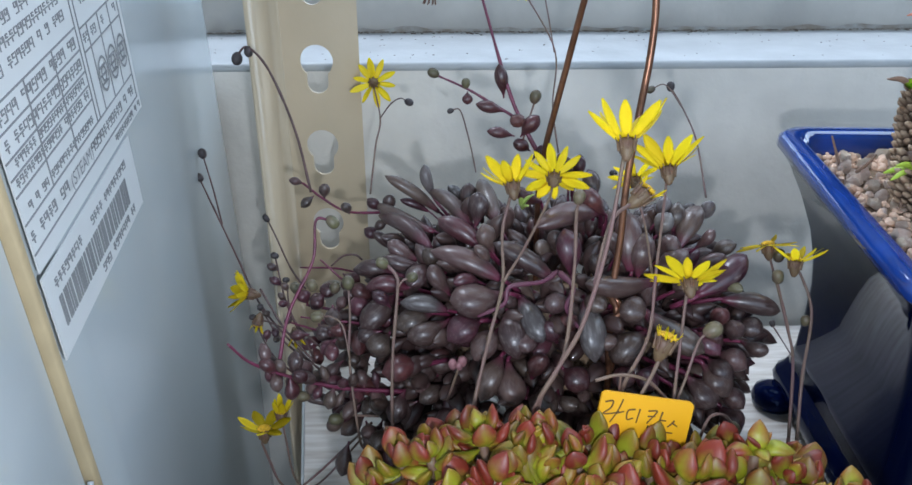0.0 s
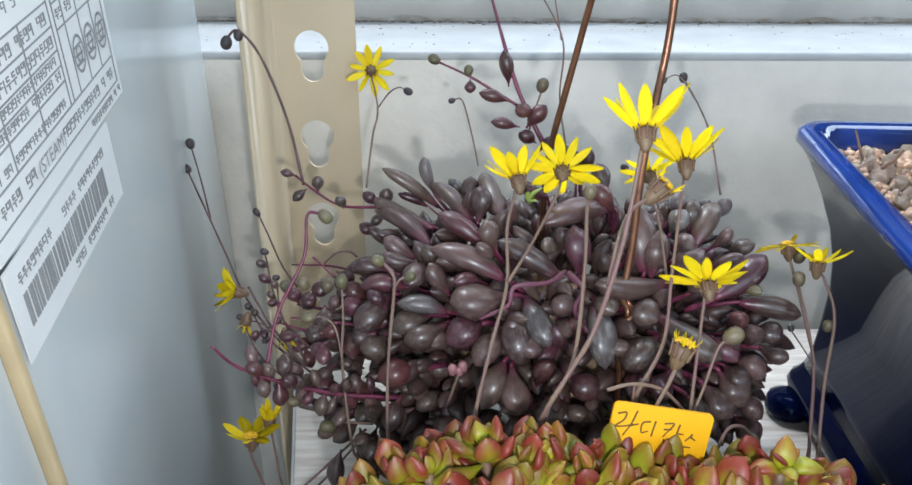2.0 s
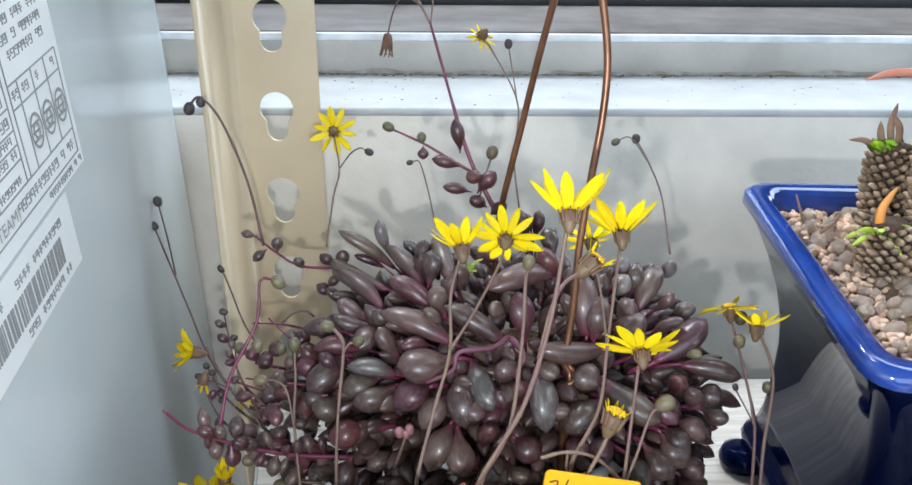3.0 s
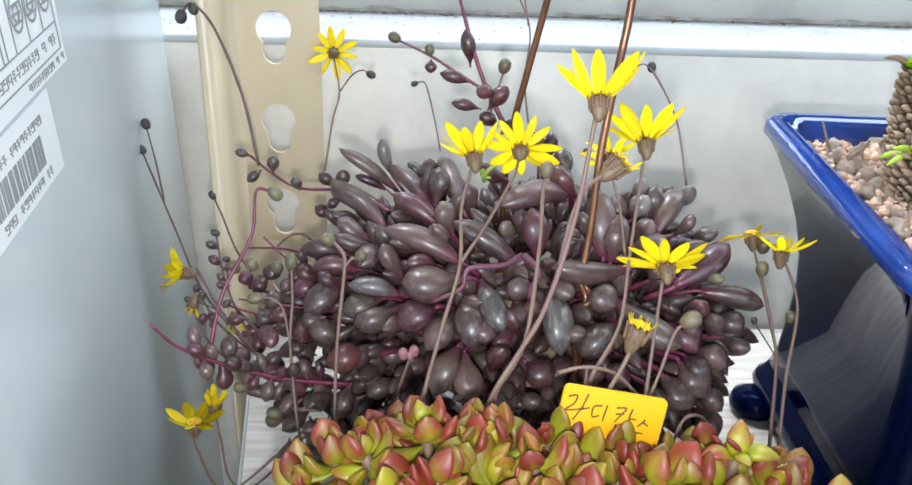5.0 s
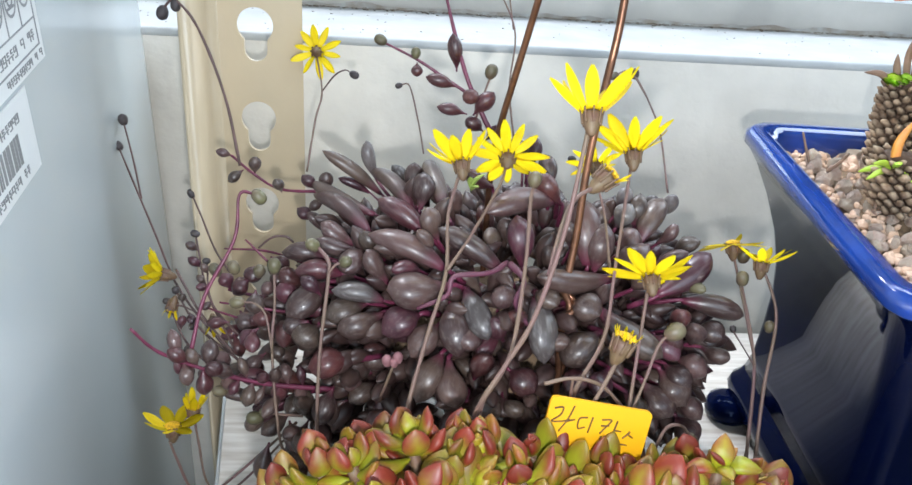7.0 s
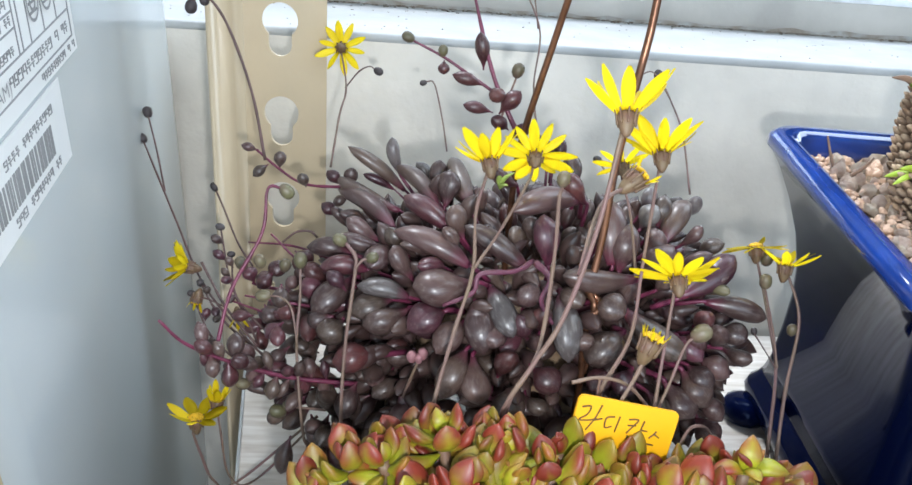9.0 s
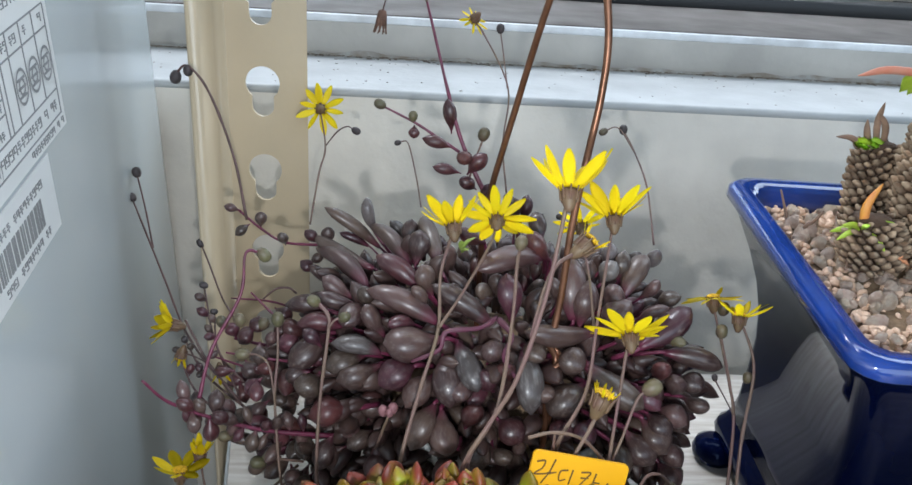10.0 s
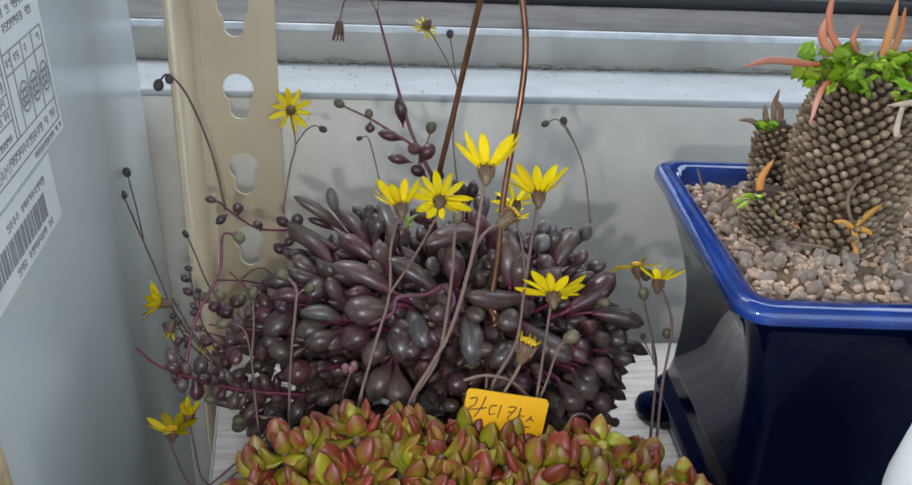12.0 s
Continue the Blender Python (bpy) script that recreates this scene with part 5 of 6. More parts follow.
daisy(PLANT, (-0.0695, 0.2720, 0.0600), (-0.3, -0.2, -0.9), 0.0030, 6, 60, 11, 0.8, 0.4)
daisy(PLANT, (-0.0560, 0.2690, 0.0560), (0.1, -0.2, -0.9), 0.0035, 6, 60, 12, 0.7, 0.3)
stalk(PLANT, [(-0.0664, 0.2465, 0.0270), (-0.0650, 0.2480, 0.0180), (-0.0620, 0.2500, 0.0050), (-0.0560, 0.2560, -0.0010), (-0.0300, 0.2660, 0.0200)], 0.0007, 0.0007)
daisy(PLANT, (-0.0650, 0.2462, 0.0322), (0.0, 0.10, 1.0), 0.0078, 7, 24, 13, wide=1.5)
stalk(PLANT, [(-0.0599, 0.2520, 0.0320), (-0.0590, 0.2512, 0.0230), (-0.0570, 0.2510, 0.0060), (-0.0500, 0.2560, 0.0000), (-0.0300, 0.2660, 0.0180)], 0.0006, 0.0006)
daisy(PLANT, (-0.0600, 0.2522, 0.0350), (0.1, 0.1, 1), 0.0055, 6, 72, 14, 0.9, wide=1.3)
stalk(PLANT, [(0.1118, 0.2350, 0.0352), (0.1159, 0.2501, 0.0548), (0.1150, 0.2578, 0.0650), (0.1109, 0.2730, 0.0860)], 0.0009, 0.0006)
stalk(PLANT, [(0.1118, 0.2350, 0.0352), (0.1085, 0.2280, 0.0220), (0.0950, 0.2380, 0.0150), (0.0800, 0.2600, 0.0250)], 0.0010, 0.0012)
daisy(PLANT, (0.1108, 0.2735, 0.0875), (-0.10, 0.36, 0.95), 0.0084, 12, 4, 15)
stalk(PLANT, [(0.1131, 0.2320, 0.0366), (0.1161, 0.2425, 0.0536), (0.1206, 0.2536, 0.0719), (0.1179, 0.2602, 0.0826), (0.1157, 0.2620, 0.0847)], 0.0009, 0.0006)
stalk(PLANT, [(0.1131, 0.2320, 0.0366), (0.1100, 0.2250, 0.0250), (0.0950, 0.2330, 0.0170), (0.0780, 0.2560, 0.0250)], 0.0010, 0.0012)
daisy(PLANT, (0.1160, 0.2622, 0.0868), (0.12, 0.40, 0.92), 0.0088, 9, 30, 16, 1.0, 0.1)
stalk(PLANT, [(0.1128, 0.2450, 0.0604), (0.1126, 0.2522, 0.0684), (0.1111, 0.2620, 0.0795)], 0.0006, 0.0005)
bud(PLANT, (0.1110, 0.2622, 0.0812), (-0.1, 0, 1), 1.1)
bud(PLANT, (0.1190, 0.2535, 0.0690), (0, 0, 1), 0.9)
bud(PLANT, (0.1145, 0.2720, 0.0845), (0.1, 0, 1), 1.1)
stalk(PLANT, [(0.1152, 0.2500, 0.0571), (0.1158, 0.2599, 0.0571), (0.1159, 0.2700, 0.0576)], 0.0004, 0.0004, M_DRYSTALK)
bud(PLANT, (0.1160, 0.2705, 0.0580), (0, 0.6, 0.6), 0.6, True)
stalk(PLANT, [(0.1013, 0.3150, 0.0894), (0.1011, 0.3341, 0.1062), (0.0977, 0.3460, 0.1166), (0.0942, 0.3540, 0.1233)], 0.0006, 0.0005)
bud(PLANT, (0.0938, 0.3545, 0.1240), (-0.2, 0, 1), 0.95, True)
stalk(PLANT, [(0.0974, 0.3450, 0.1169), (0.0905, 0.3498, 0.1258), (0.0855, 0.3520, 0.1240)], 0.0005, 0.0004)
bud(PLANT, (0.0850, 0.3522, 0.1235), (-0.8, 0, -0.5), 0.85)
stalk(PLANT, [(0.0427, 0.3200, 0.1065), (0.0414, 0.3336, 0.1219), (0.0435, 0.3489, 0.1402), (0.0340, 0.3647, 0.1579), (0.0302, 0.3690, 0.1622)], 0.0006, 0.0005)
daisy(PLANT, (0.0297, 0.3692, 0.1632), (-0.35, 0.45, -0.55), 0.0050, 9, 5, 17, 0.9)
stalk(PLANT, [(0.0440, 0.3550, 0.1387), (0.0423, 0.3632, 0.1504), (0.0409, 0.3690, 0.1589)], 0.0005, 0.0004)
bud(PLANT, (0.0408, 0.3692, 0.1600), (0, 0, 1), 0.9, True)
stalk(PLANT, [(0.0741, 0.2150, 0.0518), (0.0771, 0.2173, 0.0574), (0.0816, 0.2187, 0.0572), (0.0855, 0.2200, 0.0527)], 0.0008, 0.0007, root=True)
bud(PLANT, (0.0862, 0.2202, 0.0512), (0.6, -0.3, -0.6), 0.95)
stalk(PLANT, [(0.0891, 0.2350, 0.0300), (0.0985, 0.2500, 0.0250), (0.1060, 0.2640, 0.0205)], 0.0005, 0.0005)
bud(PLANT, (0.1075, 0.2660, 0.0200), (0.7, 0.5, -0.2), 1.1)
stalk(PLANT, [(-0.0445, 0.2900, 0.0735), (-0.0399, 0.2900, 0.0775), (-0.0354, 0.2900, 0.0780), (-0.0328, 0.2900, 0.0759)], 0.0006, 0.0006, M_DRYSTALK)

# thick pale branches at the heart of the plant
stalk(PLANT, [(0.034, 0.2500, 0.0905), (0.028, 0.2450, 0.0895), (0.018, 0.2420, 0.0895), (0.016, 0.2400, 0.0845), (0.008, 0.2410, 0.0795)], 0.0014, 0.0009, M_MAUVE, "branch")
stalk(PLANT, [(0.034, 0.246, 0.092), (0.037, 0.238, 0.091), (0.035, 0.236, 0.085), (0.039, 0.236, 0.078)], 0.0016, 0.0009, M_MAUVE, "branch")

# small fresh leaves, pink buds and green buds among the dark leaves
for tip in ((-0.0016, -0.002, 0.0050), (0.0022, -0.002, 0.0062), (0.0004, -0.004, 0.0030)):
    put("sprout_leaf", SPROUT, PLANT, aim((0.021, 0.243, 0.115), Vector((0.022, 0.243, 0.115)) + Vector(tip)), "small fresh green leaf")
stalk(PLANT, [(-0.002, 0.236, 0.051), (0.002, 0.235, 0.065)], 0.0008, 0.0006)
for at, size in (((0.0, 0.236, 0.065), 0.70), ((0.003, 0.236, 0.066), 0.70), ((0.002, 0.235, 0.065), 0.55)):
    put("bud", PINK_BUD, PLANT, Matrix.Translation(at) @ Matrix.Scale(size, 4), "pale pink bud")
stalk(PLANT, [(-0.025, 0.243, 0.04), (-0.037, 0.247, 0.038)], 0.0007, 0.0006)
bud(PLANT, (-0.04, 0.247, 0.036), (-1, -0.2, 0.2), 1.15)
bud(PLANT, (-0.037, 0.247, 0.038), (-0.5, -0.2, 0.8), 0.8)
stalk(PLANT, [(0.058, 0.275, 0.11), (0.057, 0.285, 0.111)], 0.0005, 0.0004)
bud(PLANT, (0.057, 0.285, 0.111), (-1, 0, 0.2), 0.6, True)

# thin dry twigs between the trailing shoots
rng_w = random.Random(52)
for a, b, c in (((-0.0690, 0.2760, 0.0640), (-0.0610, 0.2700, 0.0540), (-0.0460, 0.2640, 0.0440)), ((-0.0720, 0.2760, 0.0600), (-0.0640, 0.2690, 0.0470), (-0.0480, 0.2620, 0.0380)),
                ((-0.0600, 0.2820, 0.0720), (-0.0570, 0.2740, 0.0600), (-0.0440, 0.2660, 0.0500)), ((-0.0650, 0.2900, 0.0780), (-0.0600, 0.2800, 0.0620), (-0.0500, 0.2680, 0.0480))):
    stalk(PLANT, [a, b, c], 0.0005, 0.0007, M_DRYSTALK, "twig")
    bud(PLANT, a, (rng_w.uniform(-1, 0), rng_w.uniform(-0.4, 0.2), rng_w.uniform(0, 1)), rng_w.uniform(0.55, 0.8), True)
    for i in range(3):
        p = Vector(a).lerp(Vector(b), 0.3 + 0.3 * i)
        bead_leaf(PLANT, p, (rng_w.uniform(-1, 0.2), rng_w.uniform(-0.8, 0), rng_w.uniform(-0.4, 0.9)), rng_w.uniform(0.0042, 0.0062), i == 1, 0.6)

# wine-red shoot that rises at the back
stalk(PLANT, [(0.0321, 0.2950, 0.1144), (0.0273, 0.2979, 0.1228), (0.0207, 0.3028, 0.1374), (0.0092, 0.3150, 0.1754)], 0.0016, 0.0007, M_STEM, "shoot")
stalk(PLANT, [(0.0092, 0.3150, 0.1754), (0.0030, 0.3183, 0.1860), (-0.0066, 0.3225, 0.1977), (-0.0166, 0.3250, 0.1961)], 0.0007, 0.0005, M_STALK)
dried(PLANT, (-0.0180, 0.3252, 0.1955), (-1, 0, -0.25))
stalk(PLANT, [(0.0058, 0.3160, 0.1816), (0.0001, 0.3187, 0.1842), (-0.0036, 0.3212, 0.1791), (-0.0062, 0.3250, 0.1696)], 0.0005, 0.0004, M_DRYSTALK)
dried(PLANT, (-0.0064, 0.3254, 0.1668), (-0.1, 0, -1))
stalk(PLANT, [(0.0092, 0.3150, 0.1754), (0.0106, 0.3167, 0.1884), (0.0126, 0.3200, 0.2128)], 0.0005, 0.0004)
stalk(PLANT, [(0.0235, 0.3050, 0.1258), (0.0150, 0.3059, 0.1308), (0.0065, 0.3068, 0.1357), (-0.0047, 0.3080, 0.1406)], 0.0009, 0.0006, M_STEM, "shoot")
for at, toward, l, ratio in (((0.0195, 0.3040, 0.1330), (-0.15, 0, 1), 0.0125, 0.45), ((0.0205, 0.3050, 0.1275), (-1, 0, 0.30), 0.0115, 0.45),
                             ((0.0235, 0.3000, 0.1200), (-1, -0.1, 0.25), 0.0105, 0.45), ((0.0255, 0.2990, 0.1200), (0.6, -0.3, 0.9), 0.0110, 0.6),
                             ((0.0235, 0.3000, 0.1265), (0.1, -1, 0.1), 0.0070, 0.8), ((0.0290, 0.2980, 0.1150), (-0.6, -0.4, 0.5), 0.0090, 0.6),
                             ((0.0300, 0.2980, 0.1120), (0.5, -0.4, 0.6), 0.0090, 0.6), ((0.0065, 0.3060, 0.1350), (0, -0.5, -0.7), 0.0050, 0.8)):
    bead_leaf(PLANT, at, toward, l, True, ratio)
bud(PLANT, (0.0060, 0.3065, 0.1378), (0, 0, 1), 0.85)
bud(PLANT, (-0.0055, 0.3080, 0.1412), (-1, 0, 0.5), 0.95)
stalk(PLANT, [(0.0262, 0.2990, 0.1180), (0.0282, 0.2985, 0.1265), (0.0300, 0.2990, 0.1325)], 0.0007, 0.0005)
bud(PLANT, (0.0303, 0.2992, 0.1345), (0.25, 0, 1), 1.1)

# trailing shoots beside the appliance
stalk(PLANT, [(-0.0558, 0.2400, 0.0636), (-0.0525, 0.2470, 0.0782), (-0.0448, 0.2548, 0.0930), (-0.0438, 0.2601, 0.1045), (-0.0397, 0.2620, 0.1042)], 0.0010, 0.0007, M_STEM, "shoot")
bud(PLANT, (-0.0388, 0.2622, 0.1034), (0.6, 0, -0.7), 1.1)
stalk(PLANT, [(-0.0163, 0.2500, 0.0450), (-0.0364, 0.2449, 0.0503), (-0.0526, 0.2402, 0.0583), (-0.0638, 0.2366, 0.0662), (-0.0695, 0.2340, 0.0749)], 0.0013, 0.0006, M_STEM, "shoot")
stalk(PLANT, [(-0.0231, 0.3000, 0.0907), (-0.0387, 0.3051, 0.0890), (-0.0481, 0.3085, 0.0928), (-0.0564, 0.3120, 0.0982)], 0.0009, 0.0007, M_STEM, "shoot")
stalk(PLANT, [(-0.0532, 0.3100, 0.0952), (-0.0582, 0.3155, 0.1181), (-0.0669, 0.3211, 0.1394), (-0.0745, 0.3239, 0.1477), (-0.0790, 0.3250, 0.1447)], 0.0009, 0.0006, M_DRYSTALK)
bud(PLANT, (-0.0793, 0.3252, 0.1434), (-0.3, 0, -1), 1.1, True)
bud(PLANT, (-0.0745, 0.3239, 0.1462), (0.1, -0.2, -1), 0.9, True)
low = [Vector(p) for p in [(-0.0163, 0.2500, 0.0450), (-0.0364, 0.2449, 0.0503), (-0.0526, 0.2402, 0.0583), (-0.0638, 0.2366, 0.0662), (-0.0695, 0.2340, 0.0749)]]
rng_t = random.Random(33)
for i in range(22):
    f = 0.45 + i / 21 * 2.2
    k = int(f)
    p = low[k].lerp(low[k + 1], f - k)
    bead_leaf(PLANT, p, (rng_t.uniform(-0.7, 0.3), rng_t.uniform(-0.6, 0.6), (-1 if i % 2 else 1) * rng_t.uniform(0.4, 1)), rng_t.uniform(0.006, 0.0095), i % 3 == 0, rng_t.choice((0.45, 0.6)))
for at, toward, l in (((-0.0231, 0.300, 0.0907), (0.1, -0.3, 1), 0.0085), ((-0.0385, 0.305, 0.0880), (-0.2, -0.5, 0.9), 0.0070), ((-0.0480, 0.3085, 0.0930), (0.1, -0.3, 1), 0.0075),
                      ((-0.0520, 0.3095, 0.0940), (-0.7, -0.4, -0.5), 0.0068), ((-0.0560, 0.312, 0.0980), (-0.7, -0.2, 0.3), 0.0060), ((-0.0230, 0.300, 0.0880), (-0.8, -0.2, -0.5), 0.0068)):
    bead_leaf(PLANT, at, toward, l, False, 0.6)
# low, dark leaves that spill over the pot's edge
for i in range(70):
    at = Vector((rng_t.uniform(-0.034, 0.060), rng_t.uniform(0.246, 0.266), rng_t.uniform(0.016, 0.050)))
    bead_leaf(PLANT, at, (rng_t.uniform(-0.8, 0.5), rng_t.uniform(-1, -0.2), rng_t.uniform(-0.9, 0.4)), rng_t.uniform(0.009, 0.014), i % 3 == 0, rng_t.choice((0.45, 0.6)))
for i in range(46):
    at = Vector((rng_t.uniform(-0.038, 0.006), rng_t.uniform(0.248, 0.275), rng_t.uniform(0.014, 0.048)))
    bead_leaf(PLANT, at, (rng_t.uniform(-1.0, 0.3), rng_t.uniform(-0.9, 0.1), rng_t.uniform(-0.7, 0.5)), rng_t.uniform(0.010, 0.015), i % 4 == 0, rng_t.choice((0.45, 0.6)))
# small clustered leaves where the shoots meet the post
for i in range(34):
    at = Vector((rng_t.uniform(-0.052, -0.018), rng_t.uniform(0.252, 0.290), rng_t.uniform(0.050, 0.078)))
    if at.x < -0.04 and at.z > 0.072:
        continue
    bead_leaf(PLANT, at, (rng_t.uniform(-1, 0.3), rng_t.uniform(-0.8, 0.2), rng_t.uniform(-0.8, 0.7)), rng_t.uniform(0.006, 0.0095), i % 3 != 0, rng_t.choice((0.6, 0.8)))
for pts in ([(-0.018, 0.268, 0.060), (-0.038, 0.262, 0.066), (-0.052, 0.262, 0.068)], [(-0.015, 0.272, 0.068), (-0.034, 0.272, 0.074), (-0.046, 0.276, 0.083)],
            [(-0.016, 0.260, 0.052), (-0.036, 0.266, 0.056), (-0.058, 0.272, 0.060)], [(-0.02, 0.28, 0.07), (-0.04, 0.29, 0.072), (-0.058, 0.30, 0.068)]):
    stalk(PLANT, pts, 0.0009, 0.0005, M_STEM, "shoot")
for at, toward in (((-0.0395, 0.262, 0.0790), (0.2, -0.2, 1)), ((-0.0470, 0.262, 0.0800), (-0.3, 0, 1)), ((-0.0530, 0.2640, 0.0780), (-0.5, 0, 0.8)), ((-0.052, 0.255, 0.040), (-1, -0.2, 0.2))):
    bud(PLANT, at, toward, 1.0)


# ---- copper wire loop ----
def build_wire():
    w = thing("copper_wire_loop", (0.05, 0.245, 0.03), "bent brown copper wire loop twisted at its foot", "wire")
    bm = bmesh.new()
    pts = [(0.0500, 0.2370, 0.0400), (0.0502, 0.2385, 0.0600), (0.0498, 0.2400, 0.0731), (0.0512, 0.2400, 0.0780), (0.0518, 0.2422, 0.0815), (0.0500, 0.2430, 0.0850), (0.0504, 0.2436, 0.0890), (0.0520, 0.2460, 0.1010), (0.0532, 0.2490, 0.1219),
           (0.0556, 0.2515, 0.1420), (0.0578, 0.2535, 0.1588), (0.0584, 0.2560, 0.1748), (0.0560, 0.2595, 0.1920), (0.0530, 0.2625, 0.2070), (0.0512, 0.2650, 0.2150),
           (0.0495, 0.2670, 0.2080), (0.0466, 0.2730, 0.1939), (0.0435, 0.2799, 0.1758), (0.0410, 0.2850, 0.1600), (0.0388, 0.2880, 0.1466), (0.0360, 0.2895, 0.1320), (0.0335, 0.2910, 0.1180), (0.0320, 0.2930, 0.1000), (0.0325, 0.2930, 0.0500)]
    tube(bm, pts, 0.0011, 0.0011, 10, 6)
    part("loop", bm, M_COPPER, w)
    bm = bmesh.new()
    coil = [(0.0508 + 0.0024 * math.cos(a * 0.9), 0.2412 + 0.0022 * math.sin(a * 0.9), 0.0730 + 0.0013 * a) for a in range(11)]
    tube(bm, [(0.0512, 0.2390, 0.0600)] + coil, 0.0009, 0.0008, 8, 5)
    part("twist", bm, M_COPPER, w, "short end wound round the loop")


build_wire()


# ---- yellow plant tag ----
TAG_M = Matrix.Translation((0.0502, 0.1945, 0.0756)) @ Matrix.Rotation(radians(10.0), 4, "Y") @ Matrix.Rotation(radians(-12), 4, "X")


def build_tag():
    tag = thing("plant_tag", (0.050, 0.1945, 0.05), "yellow plastic plant tag with brown handwriting, stuck among the leaves", "plant tag")
    bm = bmesh.new()
    box(bm, -0.0126, 0.0126, -0.0005, 0.0005, -0.0078, 0.0056, 0.0)
    es = [e for e in bm.edges if abs(e.verts[0].co.y - e.verts[1].co.y) > 0.0005]
    bmesh.ops.bevel(bm, geom=es, offset=0.0014, segments=4, profile=0.5, affect="EDGES")
    bmesh.ops.transform(bm, matrix=TAG_M, verts=bm.verts)
    part("plate", bm, M_TAG, tag, smooth=False)
    bm = bmesh.new()
    box(bm, -0.0030, 0.0030, -0.0004, 0.0004, -0.0450, -0.0075, 0.0003, 1)
    bmesh.ops.transform(bm, matrix=TAG_M, verts=bm.verts)
    part("stake", bm, M_WHITEPOT, tag, "plain stake", smooth=False)
    strokes = {
        "rieul": [[(0.05, 0.22), (0.13, 0.18), (0.12, 0.34), (0.05, 0.48), (0.14, 0.46), (0.22, 0.40)], [(0.235, 0.12), (0.20, 0.40), (0.14, 0.66)], [(0.19, 0.44), (0.27, 0.38)]],
        "digeut": [[(0.385, 0.30), (0.31, 0.35), (0.315, 0.54), (0.38, 0.50)], [(0.435, 0.28), (0.42, 0.60)]],
        "kieuk": [[(0.525, 0.30), (0.62, 0.28), (0.585, 0.42), (0.535, 0.58)], [(0.53, 0.42), (0.61, 0.40)], [(0.68, 0.28), (0.655, 0.66)], [(0.665, 0.47), (0.735, 0.47)]],
        "siot": [[(0.825, 0.44), (0.80, 0.52), (0.765, 0.60)], [(0.81, 0.50), (0.865, 0.56)], [(0.745, 0.72), (0.83, 0.72)], [(0.555, 0.62), (0.56, 0.74), (0.64, 0.75)]],
    }
    for lines in strokes.values():
        bm = bmesh.new()
        for line in lines:
            tube(bm, [(-0.0126 + 0.0252 * u, -0.00062, 0.0056 - 0.0128 * v) for u, v in line], 0.00024, 0.00018, 5, 5)
        bmesh.ops.transform(bm, matrix=TAG_M, verts=bm.verts)
        part("handwritten_syllable", bm, M_PEN, tag, "brown handwritten letters")


build_tag()


